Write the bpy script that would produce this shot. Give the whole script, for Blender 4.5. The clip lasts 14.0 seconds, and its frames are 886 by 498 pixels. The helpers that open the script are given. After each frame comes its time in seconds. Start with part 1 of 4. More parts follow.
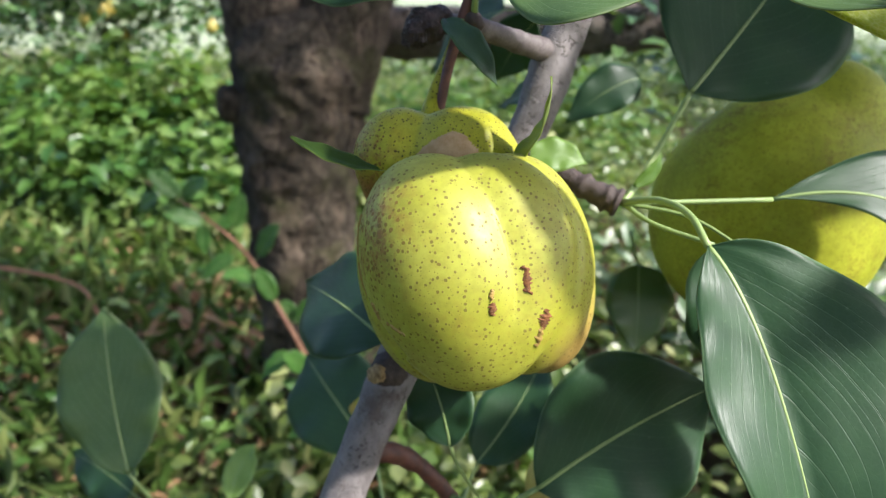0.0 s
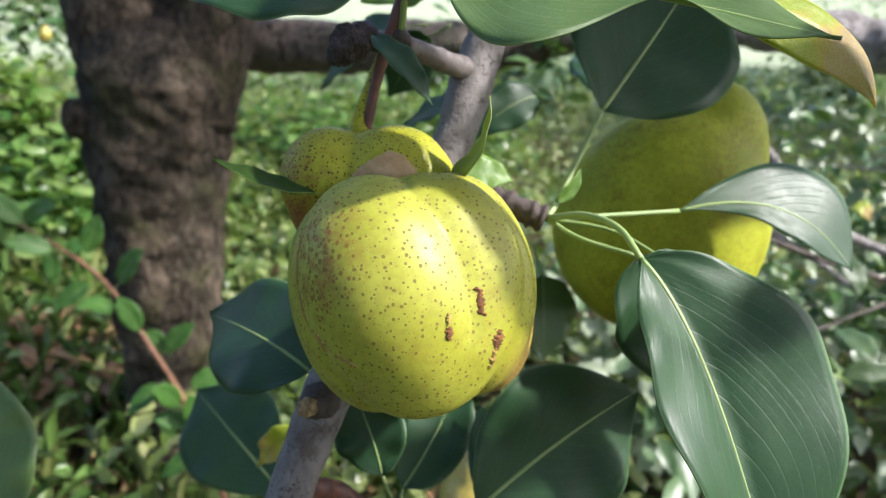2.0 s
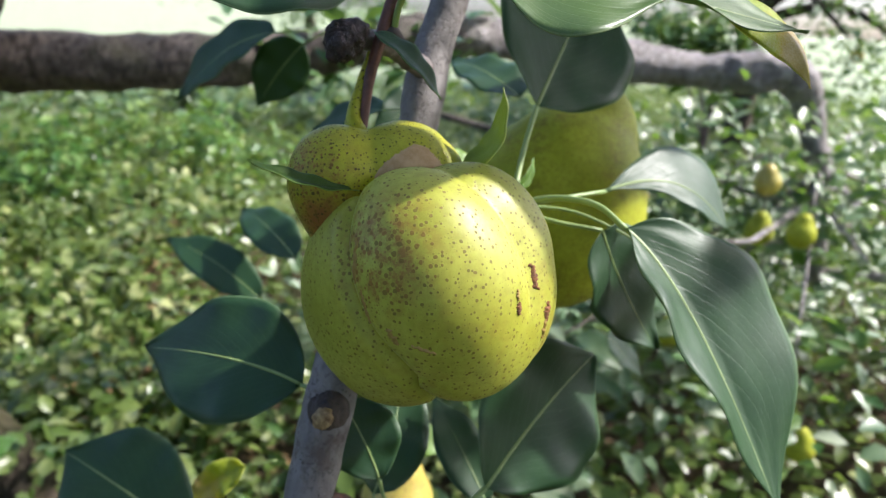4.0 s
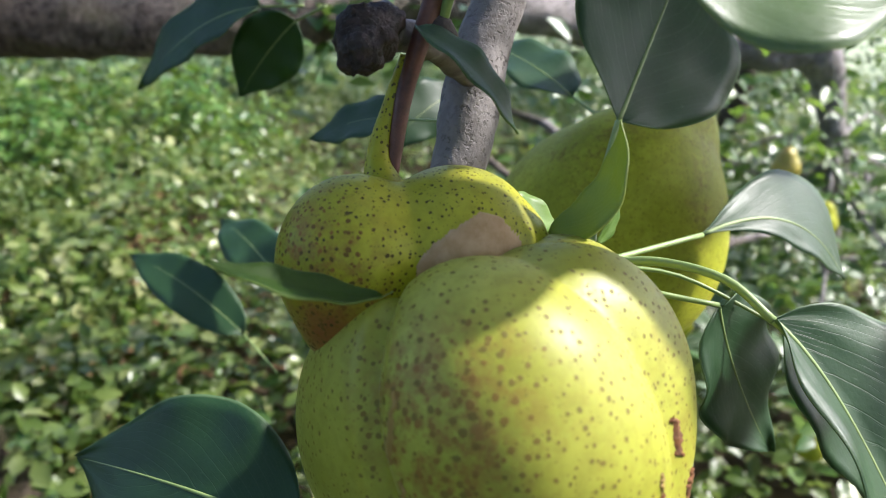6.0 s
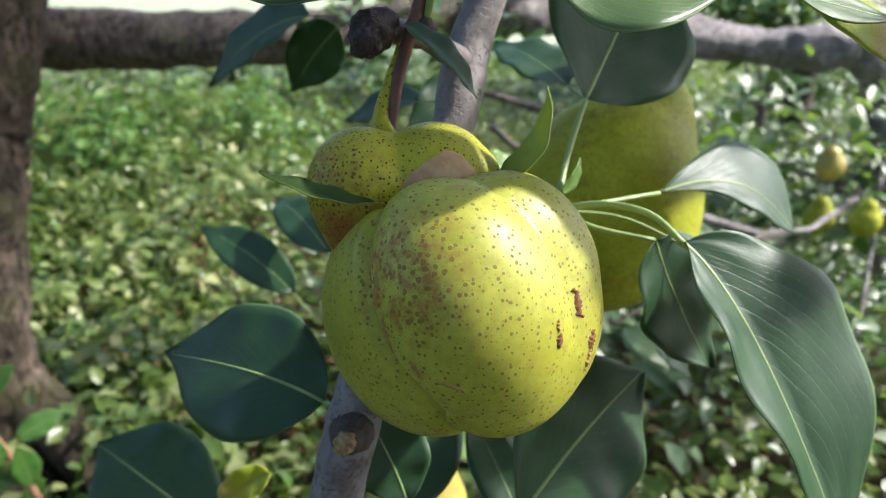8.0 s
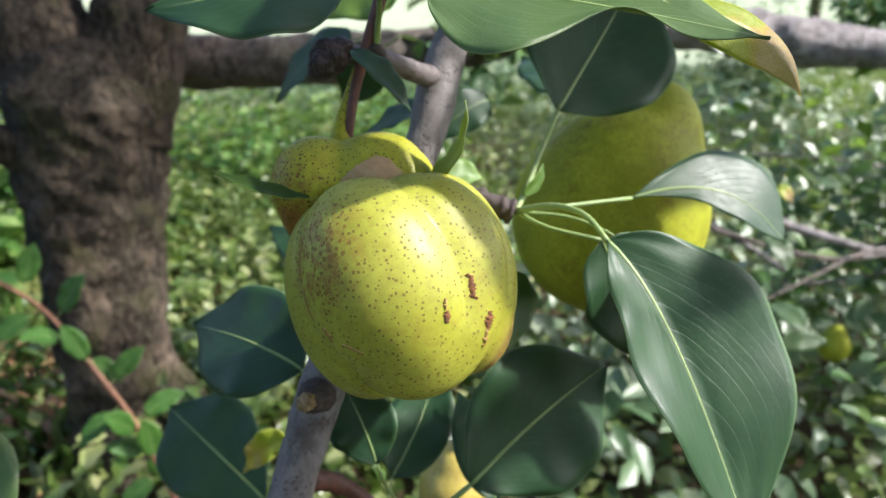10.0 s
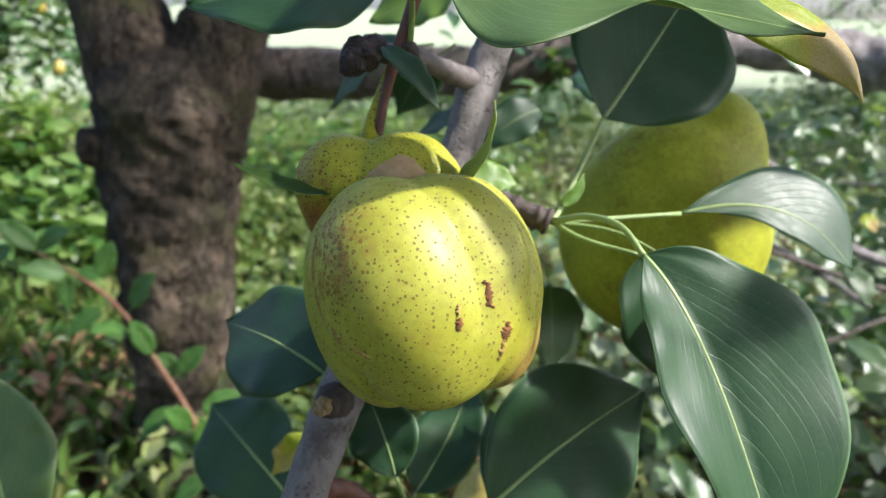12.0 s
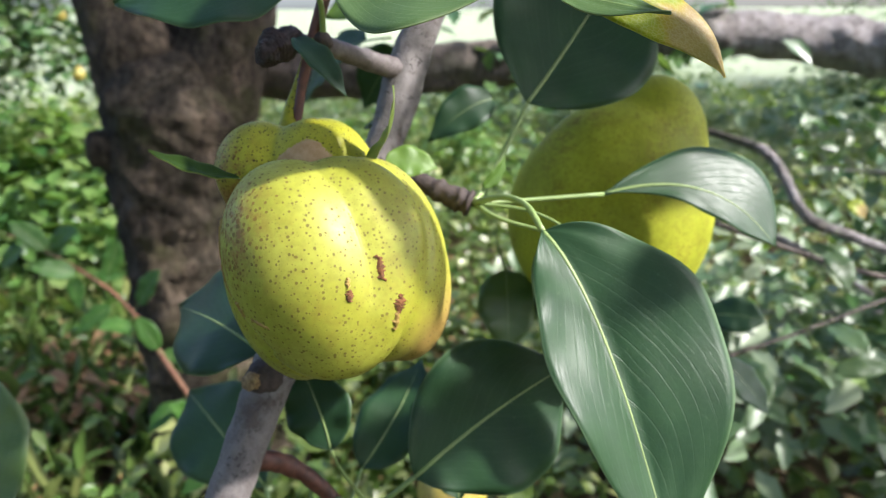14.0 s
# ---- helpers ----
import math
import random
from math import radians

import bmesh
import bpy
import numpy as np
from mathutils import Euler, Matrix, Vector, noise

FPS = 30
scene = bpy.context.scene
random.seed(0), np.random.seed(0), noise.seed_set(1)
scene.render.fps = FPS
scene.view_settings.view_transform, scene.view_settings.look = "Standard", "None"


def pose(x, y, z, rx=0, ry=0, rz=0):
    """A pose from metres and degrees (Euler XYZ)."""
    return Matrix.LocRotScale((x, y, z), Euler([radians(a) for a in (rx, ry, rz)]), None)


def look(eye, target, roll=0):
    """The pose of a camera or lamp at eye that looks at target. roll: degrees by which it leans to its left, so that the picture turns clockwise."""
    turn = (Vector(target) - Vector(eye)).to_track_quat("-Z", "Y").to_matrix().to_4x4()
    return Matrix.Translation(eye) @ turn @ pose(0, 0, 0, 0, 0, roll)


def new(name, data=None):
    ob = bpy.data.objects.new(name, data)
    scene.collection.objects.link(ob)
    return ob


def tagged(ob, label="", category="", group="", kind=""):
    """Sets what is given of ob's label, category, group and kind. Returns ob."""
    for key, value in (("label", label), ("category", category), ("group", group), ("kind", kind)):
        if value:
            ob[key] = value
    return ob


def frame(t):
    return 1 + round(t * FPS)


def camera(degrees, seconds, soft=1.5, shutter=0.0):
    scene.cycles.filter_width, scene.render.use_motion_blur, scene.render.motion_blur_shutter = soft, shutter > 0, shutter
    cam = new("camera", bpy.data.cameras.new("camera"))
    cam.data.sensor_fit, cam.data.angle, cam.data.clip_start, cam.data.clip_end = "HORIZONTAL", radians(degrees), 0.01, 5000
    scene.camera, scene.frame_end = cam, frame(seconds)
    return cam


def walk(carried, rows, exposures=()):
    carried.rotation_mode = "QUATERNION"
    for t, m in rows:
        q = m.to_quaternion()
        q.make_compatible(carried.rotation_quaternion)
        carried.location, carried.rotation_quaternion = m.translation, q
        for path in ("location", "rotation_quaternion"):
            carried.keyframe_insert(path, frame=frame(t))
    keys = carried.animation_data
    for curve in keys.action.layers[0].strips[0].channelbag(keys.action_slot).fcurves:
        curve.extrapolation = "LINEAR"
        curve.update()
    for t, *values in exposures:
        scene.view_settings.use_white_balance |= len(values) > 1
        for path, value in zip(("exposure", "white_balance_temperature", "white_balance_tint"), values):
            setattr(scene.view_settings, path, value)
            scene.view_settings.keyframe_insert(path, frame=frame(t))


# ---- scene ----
cam = camera(67.1, 14.0, soft=0.6)
cam.data.dof.use_dof = True
cam.data.dof.focus_distance, cam.data.dof.aperture_fstop = 0.155, 17.0
METRES, EYE, TILT, LEAN, TURN = 0.47, 1.0, -22.0, 0.0, 0.0
ROWS = [
    (0.0, 0.0, 0.0, 0.0, 0.0, 0.0, -0.0),
    (0.5, 0.0078, -0.0198, -0.0051, -0.1, 0.56, -0.16),
    (1.0, 0.0138, -0.0135, -0.0072, -0.78, 0.99, -0.05),
    (1.5, 0.0017, -0.0179, -0.0045, -5.36, 1.17, 0.79),
    (2.0, -0.0459, 0.0161, 0.0068, -11.41, 0.89, 2.53),
    (2.5, -0.0804, 0.0358, 0.0105, -17.59, 0.19, 4.94),
    (3.0, -0.1365, 0.0371, 0.0013, -22.92, 0.26, 6.16),
    (3.5, -0.1894, 0.0479, 0.003, -28.35, 0.14, 7.61),
    (6.0, -0.1447, 0.2122, 0.0747, -32.12, -2.62, 8.15),
    (6.5, -0.1328, 0.2439, 0.0746, -32.78, -3.4, 8.43),
    (7.0, -0.1447, 0.1902, 0.0545, -30.93, -2.68, 8.3),
    (7.5, -0.1782, 0.1344, 0.0354, -28.82, -1.9, 8.05),
    (10.0, -0.0848, -0.0121, -0.001, -16.47, 1.15, 6.28),
    (10.5, -0.0954, 0.0056, -0.0011, -15.19, 2.17, 4.98),
    (11.0, -0.0699, 0.0073, -0.0068, -12.66, 2.1, 4.62),
    (11.5, -0.0628, -0.0067, -0.0094, -11.07, 2.96, 3.49),
    (12.0, -0.0506, 0.0001, -0.0111, -10.67, 3.14, 3.27),
    (12.5, -0.0487, -0.0218, -0.0207, -9.96, 3.3, 3.12),
    (13.0, -0.0459, -0.0426, -0.0299, -9.55, 3.35, 3.38),
    (13.5, -0.0125, -0.0412, -0.0347, -8.83, 3.27, 3.6),
    (14.0, 0.0221, -0.0343, -0.0309, -8.76, 3.1, 4.02),
]
STEPS = [(t, pose(0, 0, EYE, TILT, LEAN, TURN) @ pose(METRES * x, METRES * y, METRES * z, 90 + pitch, roll, yaw)) for t, x, y, z, yaw, pitch, roll in ROWS]
STEPS += [
    (3.7, look((-0.097, 0.023, 0.991), (0.905, 1.635, 0.361), 2.8)),
    (5.8, look((-0.071, 0.100, 0.996), (1.027, 1.608, 0.276), 4.2)),
    (7.7, look((-0.084, 0.057, 0.994), (0.860, 1.670, 0.281), 2.8)),
    (9.8, look((-0.041, -0.003, 1.000), (0.552, 1.778, 0.311), 0.7)),
]
walk(cam, sorted(STEPS, key=lambda row: row[0]), [(0.0, 1.21, 6000, 15), (14.0, 1.21, 6000, 15)])

# ---- world, sun ----
SUN = Vector((0.66, -0.30, 0.69)).normalized()
world = bpy.data.worlds.new("world")
scene.world = world
world.use_nodes = True
wn = world.node_tree
sky = wn.nodes.new("ShaderNodeTexSky")
sky.sky_type, sky.sun_disc = "NISHITA", False
sky.air_density, sky.dust_density = 0.8, 3.0
sky.sun_elevation, sky.sun_rotation = math.asin(SUN.z), math.atan2(SUN.x, SUN.y)
wn.nodes["Background"].inputs["Strength"].default_value = 0.15
wn.links.new(sky.outputs[0], wn.nodes["Background"].inputs["Color"])
sun = new("sun", bpy.data.lights.new("sun", "SUN"))
sun.data.energy, sun.data.angle, sun.data.color = 4.2, radians(1.8), (1.0, 0.94, 0.83)
sun.matrix_world = look(SUN * 20, (0, 0, 0))


# ---- materials ----
class Mat:
    """A node material with short calls for its nodes."""

    def __init__(self, name, rough=0.5, spec=0.5):
        self.m = bpy.data.materials.new(name)
        self.m.use_nodes = True
        self.t = self.m.node_tree
        self.b = self.t.nodes["Principled BSDF"]
        self.b.inputs["Roughness"].default_value = rough
        self.b.inputs["Specular IOR Level"].default_value = spec
        self.tc = self.t.nodes.new("ShaderNodeTexCoord")

    def put(self, socket, value):
        if isinstance(value, bpy.types.NodeSocket):
            self.t.links.new(value, socket)
        elif isinstance(value, tuple) and len(value) == 3 and socket.type == "RGBA":
            socket.default_value = (*value, 1)
        else:
            socket.default_value = value

    def node(self, kind, **ins):
        n = self.t.nodes.new(kind)
        for k, v in ins.items():
            self.put(n.inputs[k.replace("_", " ")], v)
        return n

    def math(self, op, a, b=0.0, c=0.0):
        n = self.t.nodes.new("ShaderNodeMath")
        n.operation = op
        self.put(n.inputs[0], a), self.put(n.inputs[1], b), self.put(n.inputs[2], c)
        return n.outputs[0]

    def coords(self, scale=(1, 1, 1), out="Object"):
        n = self.t.nodes.new("ShaderNodeMapping")
        self.t.links.new(self.tc.outputs[out], n.inputs["Vector"])
        n.inputs["Scale"].default_value = scale
        return n.outputs[0]

    def noise(self, scale, detail=4.0, vec=None, rough=0.55, dist=0.0):
        n = self.node("ShaderNodeTexNoise", Scale=scale, Detail=detail, Roughness=rough, Distortion=dist)
        self.t.links.new(vec if vec is not None else self.tc.outputs["Object"], n.inputs["Vector"])
        return n.outputs["Fac"]

    def voronoi(self, scale, vec=None, feature="F1", rand=1.0):
        n = self.t.nodes.new("ShaderNodeTexVoronoi")
        n.feature = feature
        n.inputs["Scale"].default_value = scale
        n.inputs["Randomness"].default_value = rand
        self.t.links.new(vec if vec is not None else self.tc.outputs["Object"], n.inputs["Vector"])
        return n

    def ramp(self, fac, stops):
        n = self.t.nodes.new("ShaderNodeValToRGB")
        e = n.color_ramp.elements
        while len(e) < len(stops):
            e.new(0.5)
        for el, (p, c) in zip(e, stops):
            el.position = p
            el.color = (*c, 1) if isinstance(c, tuple) else (c, c, c, 1)
        self.put(n.inputs[0], fac)
        return n.outputs[0]

    def mix(self, fac, a, b, kind="MIX"):
        n = self.t.nodes.new("ShaderNodeMix")
        n.data_type, n.blend_type = "RGBA", kind
        self.put(n.inputs[0], fac), self.put(n.inputs[6], a), self.put(n.inputs[7], b)
        return n.outputs[2]

    def color(self, c):
        self.put(self.b.inputs["Base Color"], c)

    def bump(self, h, strength=0.3, dist=0.001):
        n = self.node("ShaderNodeBump", Strength=strength, Distance=dist, Height=h)
        self.t.links.new(n.outputs[0], self.b.inputs["Normal"])

    def translucent(self, amount, col):
        """Lets light through a thin blade."""
        tr = self.node("ShaderNodeBsdfTranslucent", Color=col)
        mixed = self.node("ShaderNodeMixShader", Fac=amount)
        self.t.links.new(self.b.outputs[0], mixed.inputs[1])
        self.t.links.new(tr.outputs[0], mixed.inputs[2])
        self.t.links.new(mixed.outputs[0], self.t.nodes["Material Output"].inputs[0])


def leaf_material(name, dark, light, vein, rough, through_colour, amount, vein_show=0.5, tint=None, net_show=0.12, spec=0.5, net_size=46.0):
    """A pear leaf blade: side veins that sweep to the margin, finer ones between, a net, soft blotches. UV: x along, y across."""
    m = Mat(name, rough, spec)
    sep = m.node("ShaderNodeSeparateXYZ", Vector=m.tc.outputs["UV"])
    u, v = sep.outputs[0], sep.outputs[1]
    q = m.math("ABSOLUTE", m.math("MULTIPLY_ADD", v, 2.0, -1.0))
    info = m.t.nodes.new("ShaderNodeObjectInfo")
    bend = m.math("MULTIPLY", m.math("POWER", q, 1.15), 0.66)
    place = m.node("ShaderNodeVectorMath", Vector=m.tc.outputs["UV"])
    place.operation = "ADD"
    m.t.links.new(info.outputs["Random"], place.inputs[1])
    wob = m.math("MULTIPLY", m.noise(4.0, 2.0, place.outputs[0]), 0.07)
    side = m.math("MULTIPLY", m.math("GREATER_THAN", v, 0.5), 0.45)
    along = m.math("ADD", m.math("SUBTRACT", u, bend), wob)
    phase = m.math("ADD", m.math("MULTIPLY", along, 9.5), side)
    d = m.math("ABSOLUTE", m.math("SUBTRACT", m.math("FRACT", phase), 0.5))
    lines = m.ramp(d, [(0.0, 1.0), (0.022, 0.40), (0.05, 0.0)])
    lines = m.math("MULTIPLY", lines, m.math("SUBTRACT", 1.0, m.math("MULTIPLY", q, 0.7)))
    d2 = m.math("ABSOLUTE", m.math("SUBTRACT", m.math("FRACT", m.math("ADD", m.math("MULTIPLY", phase, 2.0), m.math("MULTIPLY", wob, 9.0))), 0.5))
    thin = m.math("MULTIPLY", m.ramp(d2, [(0.0, 0.5), (0.06, 0.0)]), m.ramp(m.noise(9.0, 2.0, place.outputs[0]), [(0.42, 0.0), (0.6, 1.0)]))
    lines = m.math("MAXIMUM", lines, thin)
    net = m.voronoi(net_size, m.coords((1.0, 0.7, 1.0), "UV"), "DISTANCE_TO_EDGE")
    netline = m.ramp(net.outputs["Distance"], [(0.0, 1.0), (0.13, 0.0)])
    margin = m.ramp(q, [(0.965, 0.0), (0.985, 1.0)])
    blotch = m.noise(70.0, 4.0)
    base = m.mix(m.ramp(blotch, [(0.3, 0.0), (0.7, 1.0)]), dark, light)
    base = m.mix(m.math("MULTIPLY", info.outputs["Random"], 0.35), base, light)
    fleck = m.ramp(m.noise(520.0, 2.0), [(0.70, 0.0), (0.76, 1.0)])
    base = m.mix(m.math("MULTIPLY", fleck, 0.25), base, vein)
    if tint:
        ends = m.math("ADD", m.math("MULTIPLY", m.noise(90.0, 5.0), 0.5), m.math("SUBTRACT", m.math("MULTIPLY", u, 0.6), m.math("MULTIPLY", q, 0.10)))
        base = m.mix(m.ramp(ends, [(0.44, 0.0), (0.52, 0.8)]), base, (0.50, 0.30, 0.025))
        base = m.mix(m.ramp(ends, [(0.50, 0.0), (0.58, 0.95)]), base, tint)
    base = m.mix(m.math("MULTIPLY", netline, net_show), base, vein)
    base = m.mix(m.math("MULTIPLY", lines, vein_show), base, vein)
    base = m.mix(m.math("MULTIPLY", margin, 0.7), base, vein)
    m.color(base)
    m.put(m.b.inputs["Roughness"], m.math("MULTIPLY_ADD", m.noise(240.0, 3.0), 0.18, rough - 0.08))
    grain = m.math("ADD", m.math("MULTIPLY", m.noise(330.0, 3.0), 0.26), m.math("MULTIPLY", m.noise(1100.0, 2.0), 0.14))
    m.bump(m.math("SUBTRACT", grain, m.math("ADD", m.math("MULTIPLY", lines, 0.42), m.math("MULTIPLY", netline, 0.03))), 0.30, 0.0007)
    m.translucent(amount, m.mix(m.math("MULTIPLY", netline, 0.5), through_colour, vein) if tint else through_colour)
    return m.m


LEAF = leaf_material("leaf_top", (0.012, 0.043, 0.014), (0.024, 0.070, 0.023), (0.13, 0.21, 0.10), 0.46, (0.12, 0.26, 0.025), 0.20, 0.24, None, 0.05, 0.45)
LEAF_UNDER = leaf_material("leaf_underside", (0.07, 0.13, 0.055), (0.11, 0.18, 0.075), (0.20, 0.27, 0.12), 0.55, (0.16, 0.28, 0.03), 0.25, 0.4)
LEAF_PALE = leaf_material("leaf_pale_top", (0.055, 0.115, 0.035), (0.10, 0.17, 0.055), (0.24, 0.32, 0.14), 0.36, (0.20, 0.32, 0.03), 0.26, 0.5)
LEAF_YOUNG = leaf_material("leaf_young", (0.085, 0.175, 0.025), (0.15, 0.26, 0.04), (0.28, 0.38, 0.11), 0.42, (0.26, 0.40, 0.02), 0.3, 0.4)
LEAF_OLIVE = leaf_material("leaf_olive", (0.012, 0.036, 0.004), (0.026, 0.060, 0.008), (0.20, 0.28, 0.07), 0.48, (0.20, 0.32, 0.02), 0.25, 0.4, spec=0.14)
LEAF_SHOOT = leaf_material("leaf_shoot", (0.030, 0.095, 0.014), (0.062, 0.155, 0.026), (0.17, 0.28, 0.08), 0.45, (0.18, 0.34, 0.025), 0.3, 0.3, spec=0.35)
LEAF_LIME = leaf_material("leaf_lime", (0.08, 0.14, 0.02), (0.16, 0.23, 0.04), (0.38, 0.44, 0.14), 0.42, (0.42, 0.52, 0.04), 0.35, 0.5)
LEAF_SICK = leaf_material("leaf_yellowing", (0.15, 0.27, 0.012), (0.34, 0.41, 0.02), (0.70, 0.72, 0.22), 0.42, (0.60, 0.62, 0.02), 0.5, 0.6, (0.36, 0.22, 0.13), 0.35, 0.5, 30.0)


def vein_material():
    m = Mat("leaf_rib", 0.45)
    m.color(m.mix(m.noise(120.0), (0.17, 0.26, 0.07), (0.28, 0.36, 0.13)))
    return m.m


RIB = vein_material()


def skin(name, low, high, rus, dot, scale, dots=1.0, rus_amount=0.5, rough=0.33, blush=None, blush_size=30.0, warm=(0.36, 0.16, 0.028), patch=None, spec=0.5):
    """Pear skin: yellow-green, russet netting on parts of it, brown corky dots of uneven size."""
    m = Mat(name, rough, spec)
    big = m.noise(26.0, 3.0)
    base = m.mix(m.ramp(big, [(0.35, 0.0), (0.65, 1.0)]), low, high)
    fine = m.noise(420.0, 4.0)
    base = m.mix(m.ramp(fine, [(0.40, 0.0), (0.70, 0.45)]), base, (low[0] * 0.75, low[1] * 0.72, low[2]))
    zone = m.ramp(m.noise(34.0, 4.0, None, 0.6, 0.6), [(0.46, 0.0), (0.68, 1.0)])
    if patch:
        spot = m.node("ShaderNodeVectorMath")
        spot.operation = "DISTANCE"
        m.t.links.new(m.tc.outputs["Object"], spot.inputs[0])
        spot.inputs[1].default_value = patch
        worn = m.ramp(m.math("ADD", m.math("MULTIPLY", spot.outputs["Value"], 30.0), m.math("MULTIPLY", big, 0.6)), [(0.60, 1.0), (1.60, 0.0)])
        zone = m.math("MAXIMUM", m.math("MULTIPLY", zone, 0.25), worn)
    streak = m.ramp(m.noise(260.0, 5.0, None, 0.7), [(0.45, 0.0), (0.62, 1.0)])
    base = m.mix(m.math("MULTIPLY", m.math("MULTIPLY", zone, streak), rus_amount), base, rus)
    if blush:
        ball = m.node("ShaderNodeVectorMath")
        ball.operation = "DISTANCE"
        m.t.links.new(m.tc.outputs["Object"], ball.inputs[0])
        ball.inputs[1].default_value = blush
        near = m.ramp(m.math("ADD", m.math("MULTIPLY", ball.outputs["Value"], blush_size), m.math("MULTIPLY", big, 0.25)), [(0.45, 0.85), (1.1, 0.0)])
        base = m.mix(near, base, warm)
    heights = None
    warp = m.node("ShaderNodeTexNoise", Scale=300.0, Detail=2.0)
    m.t.links.new(m.tc.outputs["Object"], warp.inputs["Vector"])
    off = m.node("ShaderNodeVectorMath")
    off.operation = "MULTIPLY_ADD"
    m.t.links.new(warp.outputs["Color"], off.inputs[0])
    off.inputs[1].default_value = (0.0011, 0.0011, 0.0011)
    m.t.links.new(m.tc.outputs["Object"], off.inputs[2])
    for k, (sc, lim, soft) in enumerate(((scale, 0.38, 0.065), (scale * 1.5, 0.28, 0.07))):
        vo = m.voronoi(sc, off.outputs[0], "F1", 0.78)
        sepc = m.node("ShaderNodeSeparateColor", Color=vo.outputs["Color"])
        size = m.math("MULTIPLY_ADD", sepc.outputs[0], lim * 0.35, lim * 0.6)
        size = m.math("MULTIPLY", size, m.math("MULTIPLY_ADD", worn if patch else zone, 0.40, 0.80))
        edge = m.math("SUBTRACT", size, vo.outputs["Distance"])
        spot = m.math("MULTIPLY", m.ramp(m.math("MULTIPLY_ADD", edge, 1.0 / soft, 0.5), [(0.2, 0.0), (0.9, 1.0)]), dots * (0.85, 0.45)[k])
        tone = m.mix(m.math("MULTIPLY", sepc.outputs[1], m.math("MULTIPLY_ADD", worn, 0.9, 0.2) if patch else 0.6), dot, rus)
        base = m.mix(spot, base, tone)
        heights = spot if heights is None else m.math("ADD", heights, spot)
    m.color(base)
    m.put(m.b.inputs["Roughness"], m.math("ADD", m.math("MULTIPLY", heights, 0.25), m.math("MULTIPLY_ADD", fine, 0.12, rough - 0.06)))
    m.b.inputs["Subsurface Weight"].default_value = 0.15
    m.b.inputs["Subsurface Radius"].default_value = (0.004, 0.004, 0.001)
    m.b.inputs["Subsurface Scale"].default_value = 0.6
    m.bump(m.math("ADD", m.math("MULTIPLY", heights, 0.5), m.math("MULTIPLY", m.noise(900.0, 2.0), 0.3)), 0.25, 0.0003)
    return m.m


SKIN = skin("fruit_skin", (0.278, 0.288, 0.020), (0.402, 0.412, 0.056), (0.25, 0.125, 0.024), (0.140, 0.112, 0.018), 560.0, 1.0, 0.9, 0.47, (0.042, 0.182, 0.892), 34.0, (0.34, 0.21, 0.060), patch=(-0.024, 0.174, 0.936), spec=0.42)
CAP_SKIN = skin("neck_skin", (0.275, 0.285, 0.010), (0.430, 0.412, 0.022), (0.24, 0.12, 0.02), (0.065, 0.058, 0.010), 800.0, 1.15, 0.8, 0.42, (-0.0245, 0.203, 0.9335), 70.0, (0.24, 0.080, 0.026), (-0.030, 0.204, 0.946), spec=0.32)
PEAR_SKIN = skin("pear_skin", (0.250, 0.280, 0.016), (0.44, 0.46, 0.036), (0.17, 0.11, 0.02), (0.15, 0.15, 0.016), 520.0, 0.5, 0.7, 0.55, spec=0.15)


def plain(name, a, b, scale, rough=0.6, bump=0.3, dist=0.0006, stretch=(1, 1, 1)):
    m = Mat(name, rough)
    vec = m.coords(stretch)
    n = m.noise(scale, 6.0, vec, 0.65)
    m.color(m.mix(m.ramp(n, [(0.32, 0.0), (0.68, 1.0)]), a, b))
    m.bump(m.math("ADD", n, m.math("MULTIPLY", m.noise(scale * 5, 4.0, vec), 0.4)), bump, dist)
    return m.m


RUSSET = plain("russet_cork", (0.36, 0.22, 0.095), (0.50, 0.34, 0.19), 260.0, 0.75, 0.5, 0.0004)
SCAR = plain("scar_cork", (0.07, 0.028, 0.008), (0.22, 0.085, 0.022), 700.0, 0.8, 0.7, 0.0004)
STREAK = plain("russet_streak", (0.26, 0.165, 0.035), (0.34, 0.230, 0.055), 500.0, 0.6, 0.4, 0.0002)
CUT = plain("cut_wood", (0.13, 0.075, 0.03), (0.42, 0.29, 0.14), 500.0, 0.8, 0.5, 0.0005)
KNOB = plain("dead_bud", (0.008, 0.005, 0.006), (0.065, 0.040, 0.040), 420.0, 0.45, 0.9, 0.0010)
TWIG_RED = plain("red_brown_bark", (0.055, 0.020, 0.014), (0.15, 0.055, 0.035), 240.0, 0.5, 0.4, 0.0004)
SPUR = plain("spur_bark", (0.022, 0.016, 0.014), (0.085, 0.060, 0.050), 300.0, 0.7, 0.8, 0.0008)
SHOOT_GREY = plain("side_shoot_bark", (0.070, 0.056, 0.052), (0.175, 0.150, 0.142), 260.0, 0.6, 0.6, 0.0006)
SHOOT = plain("shoot_bark", (0.16, 0.07, 0.035), (0.30, 0.15, 0.08), 80.0, 0.6, 0.3, 0.0008)


